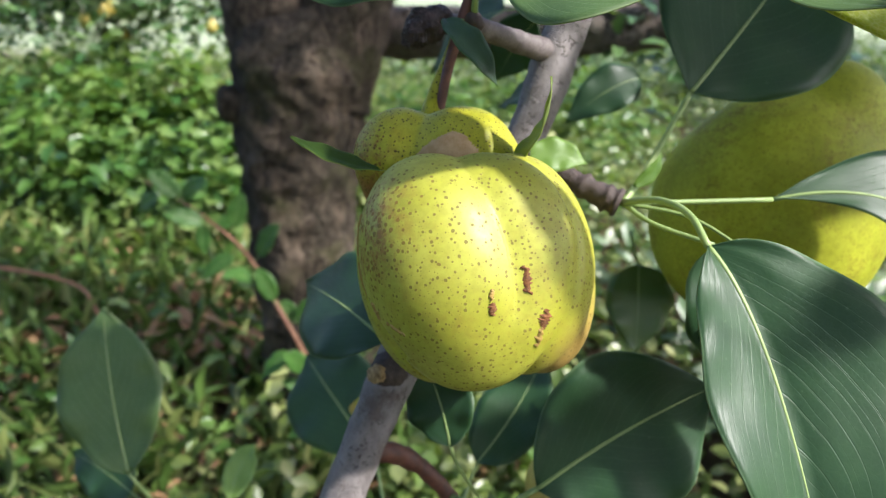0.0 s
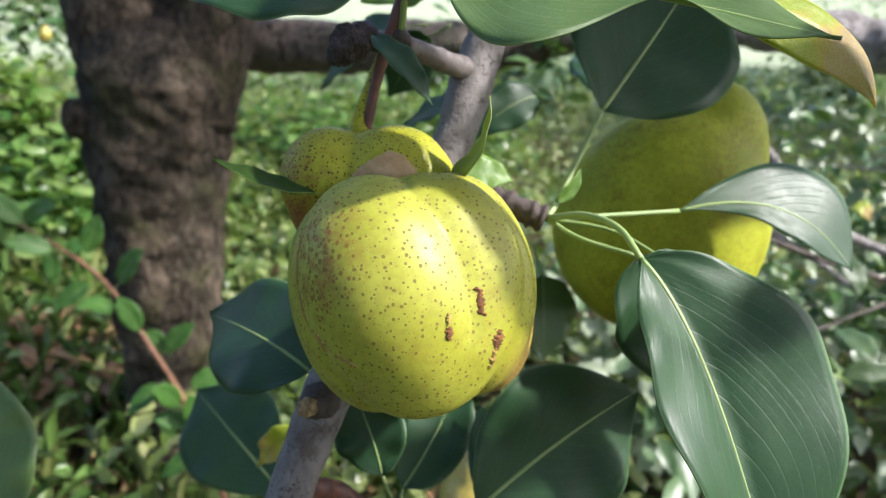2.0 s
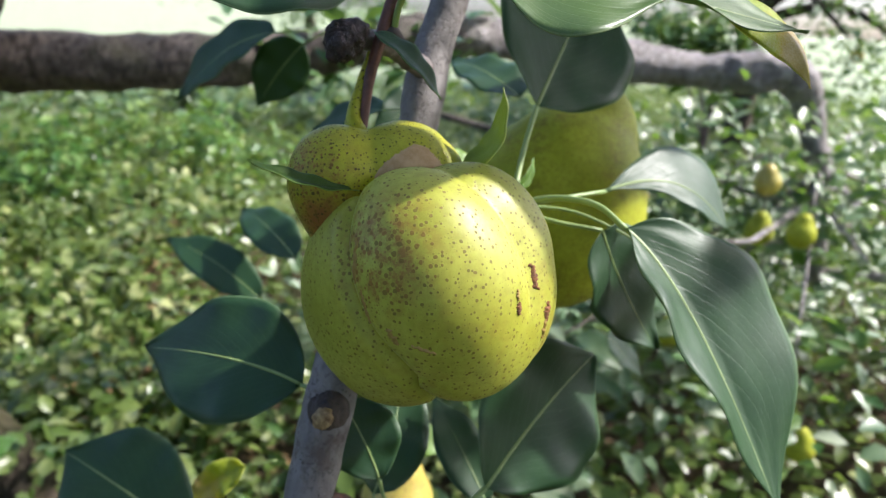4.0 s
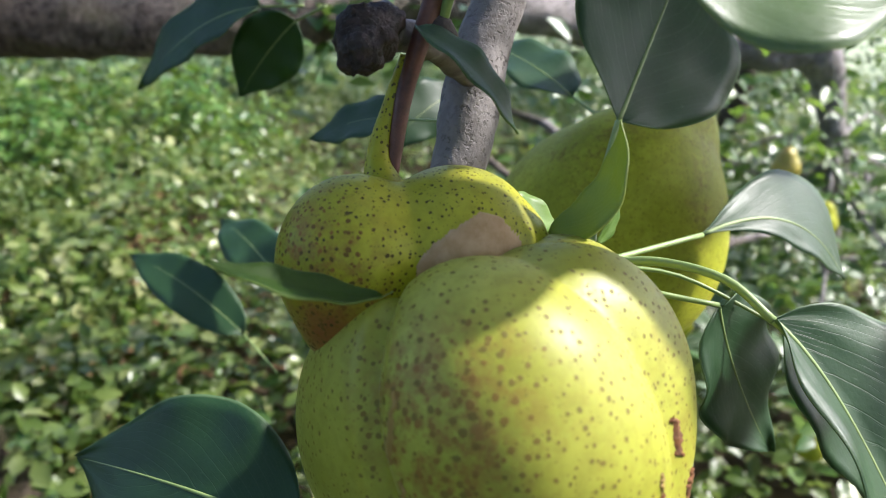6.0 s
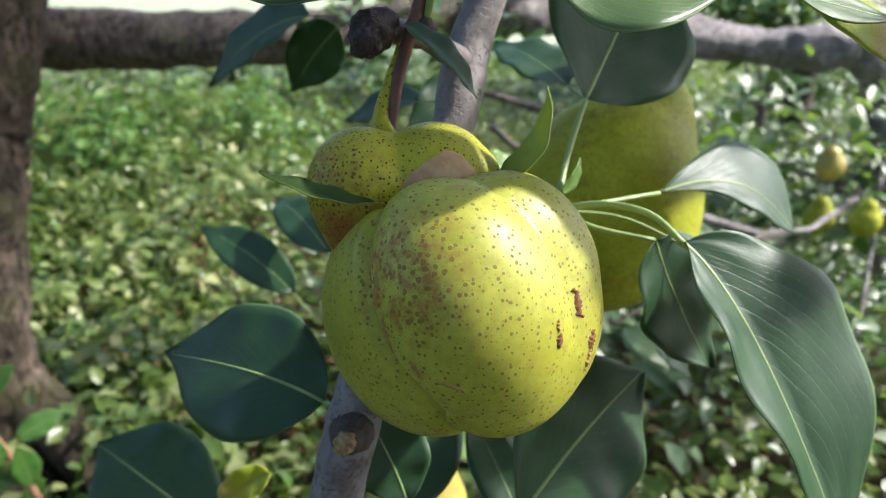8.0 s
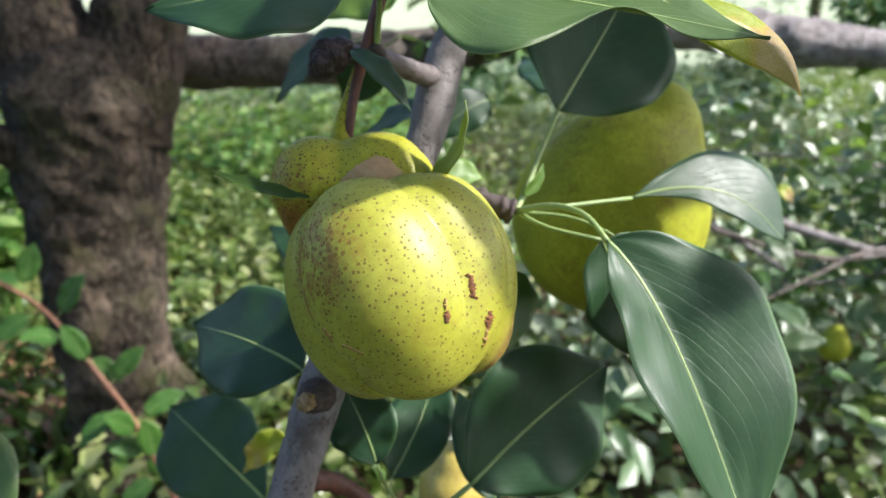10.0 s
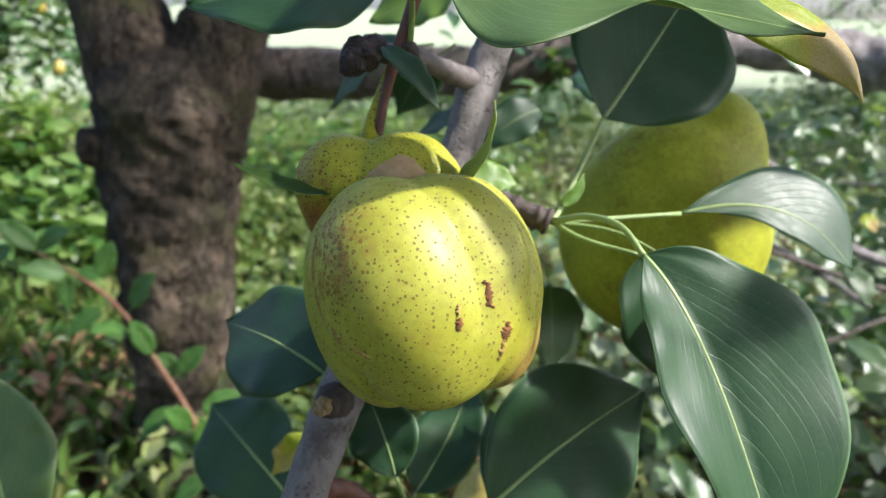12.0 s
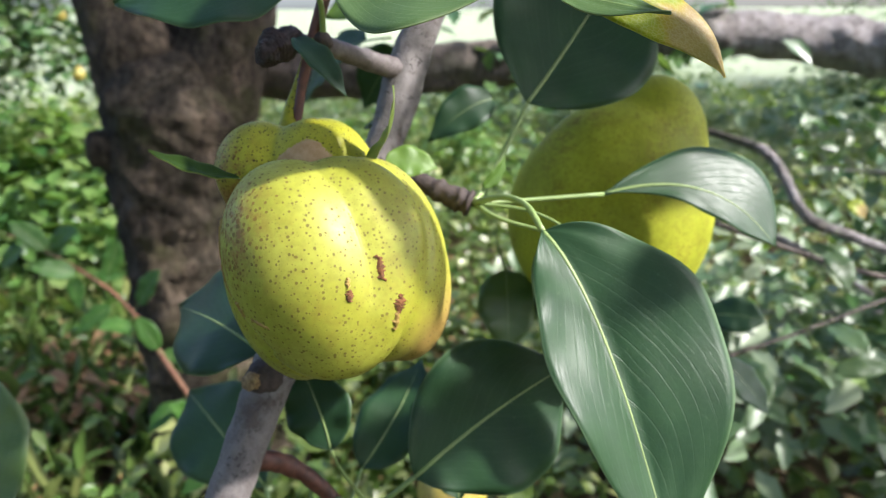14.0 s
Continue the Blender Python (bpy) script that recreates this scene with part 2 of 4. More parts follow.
def grey_bark():
    m = Mat("grey_bark", 0.62, 0.35)
    n = m.noise(110.0, 6.0, m.coords((1, 1, 0.5)), 0.65)
    base = m.mix(m.ramp(n, [(0.3, 0.0), (0.7, 1.0)]), (0.108, 0.096, 0.091), (0.240, 0.218, 0.211))
    near = m.ramp(m.noise(90.0, 3.0), [(0.42, 0.0), (0.62, 1.0)])
    fleck = m.ramp(m.noise(520.0, 4.0, m.coords((1, 1, 1.3)), 0.6), [(0.55, 0.0), (0.62, 1.0)])
    base = m.mix(m.math("MULTIPLY", m.math("MULTIPLY_ADD", near, 0.65, 0.12), fleck), base, (0.045, 0.036, 0.032))
    patch = m.ramp(m.noise(60.0, 5.0, None, 0.7), [(0.58, 0.0), (0.66, 1.0)])
    base = m.mix(m.math("MULTIPLY", patch, 0.65), base, (0.080, 0.058, 0.048))
    m.color(base)
    m.bump(m.math("SUBTRACT", m.noise(420.0, 5.0), m.math("MULTIPLY", fleck, 0.5)), 0.7, 0.0007)
    return m.m


def trunk_bark(name, dark, light, warm, rough=0.9, spec=0.2, young=None):
    """Flaky old bark; young: where along x it turns smoother and paler, and the two pale tones."""
    m = Mat(name, rough, spec)
    vec = m.coords((1.0, 1.0, 0.36))
    n = m.noise(150.0, 9.0, vec, 0.75, 0.6)
    ridge = m.noise(70.0, 7.0, vec, 0.65, 1.4)
    big = m.noise(11.0, 7.0, vec, 0.7)
    base = m.mix(m.ramp(n, [(0.38, 0.0), (0.62, 1.0)]), dark, light)
    base = m.mix(m.ramp(big, [(0.46, 0.0), (0.70, 0.6)]), base, warm)
    crack = m.ramp(ridge, [(0.40, 0.0), (0.50, 1.0)])
    base = m.mix(crack, m.mix(0.75, base, (0.012, 0.009, 0.006)), base)
    moss = m.ramp(m.noise(9.0, 5.0), [(0.52, 0.0), (0.68, 0.6)])
    base = m.mix(moss, base, (0.060, 0.066, 0.018))
    if young:
        sep = m.node("ShaderNodeSeparateXYZ", Vector=m.tc.outputs["Object"])
        far = m.ramp(m.math("ADD", sep.outputs[0], m.math("MULTIPLY", big, 0.5)), [(young[0], 0.0), (young[0] + 0.25, 0.9)])
        smooth = m.mix(m.ramp(m.noise(60.0, 6.0, None, 0.7), [(0.35, 0.0), (0.65, 1.0)]), young[1], young[2])
        base = m.mix(far, base, m.mix(m.math("MULTIPLY", crack, 0.4), m.mix(0.4, smooth, dark), smooth))
    m.color(base)
    m.bump(m.math("ADD", m.math("MULTIPLY", crack, 0.9), n), 0.9, 0.005)
    return m.m


GREY = grey_bark()
TRUNK = trunk_bark("trunk_bark", (0.012, 0.011, 0.008), (0.082, 0.068, 0.047), (0.240, 0.178, 0.128))
LIMB = trunk_bark("limb_bark", (0.045, 0.035, 0.027), (0.20, 0.165, 0.135), (0.24, 0.18, 0.14), 0.6, 0.4, (0.90, (0.19, 0.165, 0.158), (0.54, 0.50, 0.49)))


def cover_leaf(name, a, b, c, rough=0.45, amount=0.3, patchy=0.5):
    m = Mat(name, rough)
    g = m.t.nodes.new("ShaderNodeNewGeometry")
    col = m.ramp(g.outputs["Random Per Island"], [(0.0, a), (0.55, b), (1.0, c)])
    # drift darkens broad patches of the leaf colour, as shade in the gaps
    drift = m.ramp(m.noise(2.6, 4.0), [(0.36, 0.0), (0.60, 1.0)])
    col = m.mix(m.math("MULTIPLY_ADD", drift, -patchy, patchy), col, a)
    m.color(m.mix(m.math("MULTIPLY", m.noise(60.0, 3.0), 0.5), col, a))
    m.translucent(amount, m.mix(0.5, col, (0.25, 0.40, 0.03)))
    return m.m


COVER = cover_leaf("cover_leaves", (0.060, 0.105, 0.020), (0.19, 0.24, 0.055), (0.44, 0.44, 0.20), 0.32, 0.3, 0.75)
BRIGHT = cover_leaf("bush_leaves", (0.035, 0.100, 0.020), (0.12, 0.22, 0.040), (0.27, 0.36, 0.11), 0.36, 0.36, 0.35)
PEARLEAF = cover_leaf("pear_tree_leaves", (0.040, 0.105, 0.038), (0.095, 0.180, 0.060), (0.21, 0.30, 0.10), 0.32, 0.28)
# whitish leaf tones: sun and sky glints put into the colour
GLINT = cover_leaf("glint_leaves", (0.065, 0.13, 0.055), (0.175, 0.255, 0.13), (0.42, 0.46, 0.32), 0.38, 0.3, 0.15)
DRY = cover_leaf("dry_leaves", (0.18, 0.10, 0.045), (0.36, 0.21, 0.10), (0.42, 0.32, 0.15), 0.7, 0.1)
STRAW = cover_leaf("grass_blades", (0.06, 0.12, 0.02), (0.13, 0.20, 0.04), (0.26, 0.26, 0.09), 0.55, 0.3)


def ground_material():
    m = Mat("soil_and_lawn", 0.95, 0.15)
    n = m.noise(5.0, 8.0, None, 0.7)
    soil = m.mix(m.ramp(n, [(0.35, 0.0), (0.65, 1.0)]), (0.035, 0.030, 0.016), (0.12, 0.085, 0.045))
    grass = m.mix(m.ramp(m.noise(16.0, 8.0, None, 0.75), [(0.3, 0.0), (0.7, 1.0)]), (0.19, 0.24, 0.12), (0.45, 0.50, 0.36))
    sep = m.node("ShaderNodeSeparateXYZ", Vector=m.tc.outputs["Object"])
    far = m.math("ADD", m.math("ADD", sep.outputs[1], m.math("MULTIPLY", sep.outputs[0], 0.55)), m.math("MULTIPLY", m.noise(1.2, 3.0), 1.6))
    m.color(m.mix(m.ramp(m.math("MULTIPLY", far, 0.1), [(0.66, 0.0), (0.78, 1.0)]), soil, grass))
    m.bump(m.noise(40.0, 8.0, None, 0.75), 0.8, 0.03)
    return m.m


GROUND = ground_material()


# ---- building helpers ----
def mesh_of(name, bm, material, smooth=True):
    me = bpy.data.meshes.new(name)
    bm.to_mesh(me)
    bm.free()
    for mat in material if isinstance(material, (list, tuple)) else [material]:
        me.materials.append(mat)
    for p in me.polygons:
        p.use_smooth = smooth
    return me


def part(name, bm, material, parent=None, label="", smooth=True):
    """One mesh object, under a thing or a part."""
    ob = new(name, mesh_of(name, bm, material, smooth))
    if parent:
        ob.parent = parent
        ob.matrix_parent_inverse = parent.matrix_basis.inverted() if parent.parent is None else Matrix()
    if label:
        ob["label"] = label
    return ob


def thing(name, place, label, category, group="", kind=""):
    ob = new(name)
    ob.empty_display_size = 0.02
    ob.matrix_basis = Matrix.Translation(place)
    return tagged(ob, label, category, group, kind)


def curve_through(points, steps=6):
    """A smooth line through the points (Catmull-Rom)."""
    p = [Vector(q) for q in points]
    if len(p) == 2:
        return [p[0].lerp(p[1], i / steps) for i in range(steps + 1)]
    p = [p[0] * 2 - p[1], *p, p[-1] * 2 - p[-2]]
    out = []
    for i in range(1, len(p) - 2):
        a, b, c, d = p[i - 1:i + 3]
        for k in range(steps):
            s = k / steps
            out.append(0.5 * (2 * b + (c - a) * s + (2 * a - 5 * b + 4 * c - d) * s * s + (3 * b - a - 3 * c + d) * s ** 3))
    out.append(p[-2])
    return out


def tube(points, radii, segs=12, steps=6, rough=0.0, freq=60.0, knots=(), bm=None):
    """A closed tapering tube through the points. rough: relief as a share of the radius; knots: (place along 0..1, extra radius share)."""
    line = curve_through(points, steps)
    n = len(line)
    bm = bm or bmesh.new()
    side = Vector((0.31, 0.2, 0.93)).cross(line[1] - line[0]).normalized()
    rings = []
    for i, c in enumerate(line):
        tan = (line[min(i + 1, n - 1)] - line[max(i - 1, 0)]).normalized()
        side = (side - tan * side.dot(tan)).normalized()
        up = tan.cross(side)
        f = i / (n - 1)
        g = f * (len(radii) - 1)
        k = min(int(g), len(radii) - 2)
        r = radii[k] + (radii[k + 1] - radii[k]) * (g - k)
        for at, more in knots:
            r *= 1 + more * math.exp(-((f - at) / 0.03) ** 2)
        ring = []
        for j in range(segs):
            a = 2 * math.pi * j / segs
            d = side * math.cos(a) + up * math.sin(a)
            q = c + d * r
            if rough:
                q += d * r * rough * (noise.fractal(q * freq, 0.9, 2.1, 4) + 0.4 * noise.noise(q * freq * 0.35))
            ring.append(bm.verts.new(q))
        rings.append(ring)
    for a, b in zip(rings, rings[1:]):
        for j in range(segs):
            bm.faces.new((a[j], a[(j + 1) % segs], b[(j + 1) % segs], b[j]))
    bm.faces.new(list(reversed(rings[0])))
    bm.faces.new(rings[-1])
    return bm


def blob(centre, lobes, soft=40.0, div=5):
    """A body seen from its centre as the soft greatest reach of some ellipsoids (place, radii)."""
    bm = bmesh.new()
    bmesh.ops.create_icosphere(bm, subdivisions=div, radius=1.0)
    c = Vector(centre)
    for v in bm.verts:
        d = v.co.normalized()
        reach = []
        for place, rad in lobes:
            o = c - Vector(place)
            q = Vector((d.x / rad[0], d.y / rad[1], d.z / rad[2]))
            p = Vector((o.x / rad[0], o.y / rad[1], o.z / rad[2]))
            aa, bb, cc = q.dot(q), q.dot(p), p.dot(p) - 1
            disc = bb * bb - aa * cc
            if disc > 0:
                e = (-bb + math.sqrt(disc)) / aa
                if e > 0:
                    reach.append(e)
        top = max(reach)
        r = top + math.log(sum(math.exp((e - top) * soft / top) for e in reach)) * top / soft
        v.co = c + d * r
    return bm


def blade(base, mid, tip, width, n0, n1=None, fold=0.25, wave=0.04, curl=0.0, waves=3.0, peak=0.42, nu=26, nv=12, seed=0, lop=1.0, nick=0.0):
    """A leaf blade round the rib base-mid-tip; n0, n1: the way its upper face looks at base and tip. fold: how far the halves rise; curl: margins bent back."""
    b, m, t = Vector(base), Vector(mid), Vector(tip)
    ctrl = 2 * m - (b + t) / 2
    n0 = Vector(n0).normalized()
    n1 = Vector(n1).normalized() if n1 else n0
    bm = bmesh.new()
    uv = bm.loops.layers.uv.new("UVMap")
    rows, spine = [], []
    for i in range(nu + 1):
        s = i / nu
        c = b * (1 - s) ** 2 + ctrl * 2 * s * (1 - s) + t * s * s
        tan = ((ctrl - b) * (1 - s) + (t - ctrl) * s).normalized()
        nn = n0.lerp(n1, s)
        nn = (nn - tan * nn.dot(tan)).normalized()
        side = tan.cross(nn).normalized()
        k = math.log(0.5) / math.log(peak)
        w = 0.5 * width * max(math.sin(math.pi * s ** k), 0.0) ** (0.70 + 0.30 * s * s)
        if i in (0, nu):
            w = width * 0.008
        row = []
        for j in range(nv + 1):
            q = 2 * j / nv - 1
            wq = w * (lop * (1 - nick * math.exp(-((s - 0.66) / 0.20) ** 2)) if q > 0 else 1.0)
            lift = fold * abs(q) * w - curl * q * q * w
            lift += wave * width * abs(q) ** 1.5 * math.sin(2 * math.pi * waves * s + (1.3 if q > 0 else 0.0) + seed)
            lift += 0.012 * width * min(1.0, 3 * abs(q)) * noise.noise(Vector((s * 5, q * 3, seed * 7.3)))
            row.append((bm.verts.new(c + side * q * wq * (1 - 0.12 * fold) + nn * lift), s, (q + 1) / 2))
        rows.append(row)
        spine.append(c + nn * (-0.0002))
    for a, c in zip(rows, rows[1:]):
        for j in range(nv):
            quad = (a[j], a[j + 1], c[j + 1], c[j])
            f = bm.faces.new([x[0] for x in quad])
            for loop, x in zip(f.loops, quad):
                loop[uv].uv = (x[1], x[2])
    bmesh.ops.recalc_face_normals(bm, faces=bm.faces)
    if sum((f.normal * f.calc_area() for f in bm.faces), Vector()).dot(n0 + n1) < 0:
        bmesh.ops.reverse_faces(bm, faces=bm.faces)
    return bm, spine


def leaf(parent, base, mid, tip, width, n0, n1=None, petiole=(), label="", kind=0, thick=0.00035, rib=1.0, **shape):
    """A leaf under its branch: blade, with its rib and stalk as parts of it."""
    mats = ([LEAF, LEAF_UNDER], [LEAF_YOUNG, LEAF_YOUNG], [LEAF_SICK, LEAF_SICK], [LEAF_PALE, LEAF_UNDER], [LEAF_LIME, LEAF_LIME], [LEAF_OLIVE, LEAF_OLIVE], [LEAF_SHOOT, LEAF_SHOOT])[kind]
    bm, spine = blade(base, mid, tip, width, n0, n1, **shape)
    ob = part("leaf", bm, mats, parent, label)
    so = ob.modifiers.new("thickness", "SOLIDIFY")
    so.thickness, so.offset, so.material_offset = thick, -1.0, 1
    r = min(0.0009, width * 0.015) * rib
    part("rib", tube(spine[:-1:3] + [spine[-1]], [r, r * 0.7, r * 0.25], 8, 3), RIB, ob)
    if petiole:
        part("leaf_stalk", tube([*petiole, spine[0]], [r * 1.6, r * 1.25, r * 1.2], 8, 5), RIB, ob)
    return ob


def leaf_cloud(name, places, normals, sizes, material, parent=None, ratio=0.55, bend=0.18, seed=1):
    """Many small folded leaves in one mesh, each of six corners."""
    rng = np.random.default_rng(seed)
    n = len(places)
    nr = normals / np.linalg.norm(normals, axis=1, keepdims=True)
    a = rng.normal(size=(n, 3))
    a -= nr * (a * nr).sum(1, keepdims=True)
    a /= np.linalg.norm(a, axis=1, keepdims=True)
    s = np.cross(nr, a)
    L = sizes[:, None]
    W = L * ratio * 0.5
    up = nr * L * bend
    v = np.stack([
        places, places + a * L * 0.38 + s * W + up * 0.7, places + a * L * 0.75 + s * W * 0.72 + up * 0.3,
        places + a * L - up * 0.8, places + a * L * 0.75 - s * W * 0.72 + up * 0.3, places + a * L * 0.38 - s * W + up * 0.7,
        places + a * L * 0.45], axis=1).reshape(-1, 3)
    f = (np.arange(n)[:, None, None] * 7 + np.array([[0, 1, 6], [1, 2, 6], [2, 3, 6], [3, 4, 6], [4, 5, 6], [5, 0, 6]])[None]).reshape(-1, 3)
    me = bpy.data.meshes.new(name)
    me.vertices.add(len(v)), me.loops.add(f.size), me.polygons.add(len(f))
    me.vertices.foreach_set("co", v.ravel())
    me.loops.foreach_set("vertex_index", f.ravel())
    me.polygons.foreach_set("loop_start", np.arange(0, f.size, 3))
    me.update(calc_edges=True)
    me.materials.append(material)
    ob = new(name, me)
    if parent:
        ob.parent = parent
        ob.matrix_parent_inverse = parent.matrix_basis.inverted()
    return ob


def up_normals(rng, n, spread=0.6):
    m = rng.normal(size=(n, 3)) * spread
    m[:, 2] = np.abs(m[:, 2]) + 0.8
    return m


# ---- ground ----
def ground_height(x, y):
    return 0.05 * noise.noise(Vector((x * 0.9, y * 0.9, 0.3))) + 0.02 * noise.noise(Vector((x * 4, y * 4, 1.7)))


def build_ground():
    bm = bmesh.new()
    xs = [-300, -80, -20, -8] + [-5 + 0.14 * i for i in range(80)] + [7, 9, 20, 80, 300]
    ys = [-300, -60, -10, -3] + [-0.6 + 0.14 * i for i in range(60)] + [9, 12, 20, 40, 90, 400]
    grid = [[bm.verts.new((x, y, ground_height(x, y) if abs(x) < 10 and abs(y) < 10 else 0.055 * max(0.0, min(y, 60.0) - 9.0))) for x in xs] for y in ys]
    for a, b in zip(grid, grid[1:]):
        for j in range(len(xs) - 1):
            bm.faces.new((a[j], a[j + 1], b[j + 1], b[j]))
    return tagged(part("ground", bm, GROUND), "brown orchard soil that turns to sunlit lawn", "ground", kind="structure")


ground = build_ground()

# ---- the old pear tree ----
tree = thing("pear_tree", (-0.28, 1.36, 0.0), "old pear tree with rough dark bark and a long low limb", "tree")
part("trunk", tube([(-0.300, 1.34, -0.08), (-0.305, 1.35, 0.10), (-0.307, 1.355, 0.25), (-0.307, 1.36, 0.42), (-0.301, 1.37, 0.60), (-0.293, 1.37, 0.73), (-0.279, 1.375, 0.84), (-0.270, 1.38, 0.91), (-0.268, 1.385, 0.945)],
                   [0.150, 0.112, 0.100, 0.106, 0.120, 0.132, 0.138, 0.105, 0.04], 96, 30, 0.12, 15.0), TRUNK, tree, "furrowed grey-brown trunk that forks above")
part("root_flare", tube([(-0.25, 1.33, 0.30), (-0.19, 1.30, 0.22), (-0.13, 1.27, 0.10), (-0.08, 1.24, -0.05)], [0.055, 0.050, 0.045, 0.040], 24, 8, 0.16, 18.0), TRUNK, tree)
part("limb", tube([(-0.315, 1.38, 0.76), (-0.350, 1.40, 0.95), (-0.375, 1.42, 1.05), (-0.46, 1.48, 1.4), (-0.65, 1.55, 2.1), (-0.8, 1.6, 3.0)], [0.085, 0.088, 0.083, 0.07, 0.055, 0.03], 48, 14, 0.12, 13.0), TRUNK, tree)
part("limb", tube([(-0.235, 1.37, 0.76), (-0.185, 1.385, 0.95), (-0.155, 1.39, 1.05), (-0.10, 1.45, 1.45), (0.05, 1.55, 2.2), (0.2, 1.5, 3.0)], [0.085, 0.086, 0.080, 0.065, 0.05, 0.03], 48, 14, 0.12, 13.0), TRUNK, tree)
part("limb", tube([(-0.12, 1.43, 1.38), (0.25, 1.05, 1.85), (0.75, 0.35, 2.2), (1.15, -0.35, 2.45), (1.5, -1.0, 2.6)], [0.06, 0.05, 0.04, 0.028, 0.012], 20, 8, 0.1, 14.0), TRUNK, tree)
part("limb", tube([(0.50, 0.72, 2.0), (0.70, 0.1, 2.5), (0.6, -0.7, 2.8), (0.3, -1.3, 2.9)], [0.035, 0.03, 0.02, 0.01], 14, 7, 0.1, 14.0), TRUNK, tree)
part("limb", tube([(0.75, 0.35, 2.2), (1.3, 0.4, 2.3), (1.9, 0.3, 2.5), (2.4, 0.2, 2.6)], [0.035, 0.028, 0.02, 0.01], 14, 7, 0.1, 14.0), TRUNK, tree)
part("limb", tube([(-0.33, 1.50, 0.93), (-0.13, 1.50, 0.897), (0.12, 1.40, 0.902), (0.34, 1.34, 0.915), (0.55, 1.29, 0.955), (0.745, 1.24, 0.974), (0.93, 1.20, 0.957), (1.08, 1.11, 0.937), (1.21, 1.03, 0.926), (1.289, 0.95, 0.928), (1.350, 0.892, 0.928), (1.390, 0.874, 0.892), (1.412, 0.86, 0.833), (1.426, 0.84, 0.762), (1.440, 0.82, 0.683), (1.44, 0.78, 0.45)],
                  [0.06, 0.055, 0.050, 0.047, 0.044, 0.043, 0.043, 0.042, 0.040, 0.038, 0.037, 0.035, 0.031, 0.027, 0.024, 0.020], 40, 10, 0.20, 22.0, knots=((0.45, 0.2), (0.60, 0.2), (0.70, 0.2))), LIMB, tree, "long grey limb that bends down at its end")
part("twig", tube([(0.56, 1.10, 0.84), (0.657, 0.97, 0.811), (0.682, 0.905, 0.792), (0.695, 0.85, 0.733), (0.718, 0.835, 0.706), (0.76, 0.82, 0.69), (0.84, 0.795, 0.66), (0.98, 0.74, 0.62)], [0.006, 0.007, 0.008, 0.008, 0.009, 0.008, 0.008, 0.006], 12, 7, 0.20, 90.0), LIMB, tree, "bare crooked grey twig")
part("twig", tube([(0.52, 0.98, 0.80), (0.62, 0.90, 0.71), (0.72, 0.84, 0.655), (0.80, 0.79, 0.60)], [0.006, 0.006, 0.005, 0.004], 10, 7, 0.12, 60.0), LIMB, tree)
part("limb", tube([(-0.46, 1.48, 1.4), (-0.75, 1.0, 1.8), (-1.0, 0.2, 2.1), (-1.1, -0.8, 2.4), (-1.0, -1.7, 2.6)], [0.055, 0.045, 0.035, 0.025, 0.010], 16, 7, 0.1, 14.0), TRUNK, tree)
part("branch_stub", tube([(-0.34, 1.35, 0.755), (-0.41, 1.32, 0.772), (-0.432, 1.312, 0.776), (-0.440, 1.309, 0.777)], [0.05, 0.038, 0.032, 0.018], 24, 8, 0.12, 14.0), TRUNK, tree, "short sawn-off stub")

# ---- the fruiting branch ----
branch = thing("pear_branch", (-0.05, 0.185, 0.78), "grey pear branch with glossy dark green leaves", "branch")
part("bough", tube([(-0.24, 0.20, -0.03), (-0.20, 0.16, 0.25), (-0.13, 0.145, 0.55), (-0.085, 0.155, 0.70), (-0.058, 0.175, 0.77), (-0.037, 0.197, 0.822), (-0.017, 0.216, 0.866), (0.006, 0.235, 0.91), (0.031, 0.2485, 0.946), (0.044, 0.2585, 0.979), (0.056, 0.262, 1.008), (0.075, 0.275, 1.06), (0.11, 0.29, 1.22), (0.19, 0.18, 1.40), (0.34, -0.12, 1.41)],
                   [0.016, 0.014, 0.0115, 0.0096, 0.0088, 0.0082, 0.0077, 0.0074, 0.0072, 0.0076, 0.007, 0.0066, 0.005, 0.004, 0.002], 28, 14, 0.07, 120.0, knots=((0.43, 0.12), (0.62, 0.12))), GREY, branch, "smooth grey bark with dark flecks")
collar = blob((-0.0188, 0.2115, 0.8670), [((-0.0188, 0.2115, 0.8670), (0.0072, 0.0066, 0.0074)), ((-0.0215, 0.2085, 0.8680), (0.0050, 0.0046, 0.0050))], 12, 5)
for v in collar.verts:
    v.co += v.co.normalized() * 0.0007 * noise.fractal(v.co * 500, 0.8, 2.0, 3)
part("collar", collar, SPUR, branch, "dark swollen ring round the cut")
part("cut_stub", tube([(-0.0195, 0.2105, 0.8675), (-0.0238, 0.2048, 0.8690), (-0.0247, 0.2035, 0.8694)], [0.0034, 0.0034, 0.0029], 18, 6, 0.26, 600.0), CUT, branch, "pale sawn end of a side shoot")
part("side_shoot", tube([(0.0465, 0.2590, 0.9735), (0.0400, 0.2550, 0.9752), (0.0280, 0.2455, 0.9790), (0.0150, 0.2370, 0.9838), (0.0, 0.231, 0.9868)], [0.0056, 0.0046, 0.0038, 0.0034, 0.0036], 18, 10, 0.10, 220.0, knots=((0.55, 0.12), (0.8, 0.15))), SHOOT_GREY, branch)
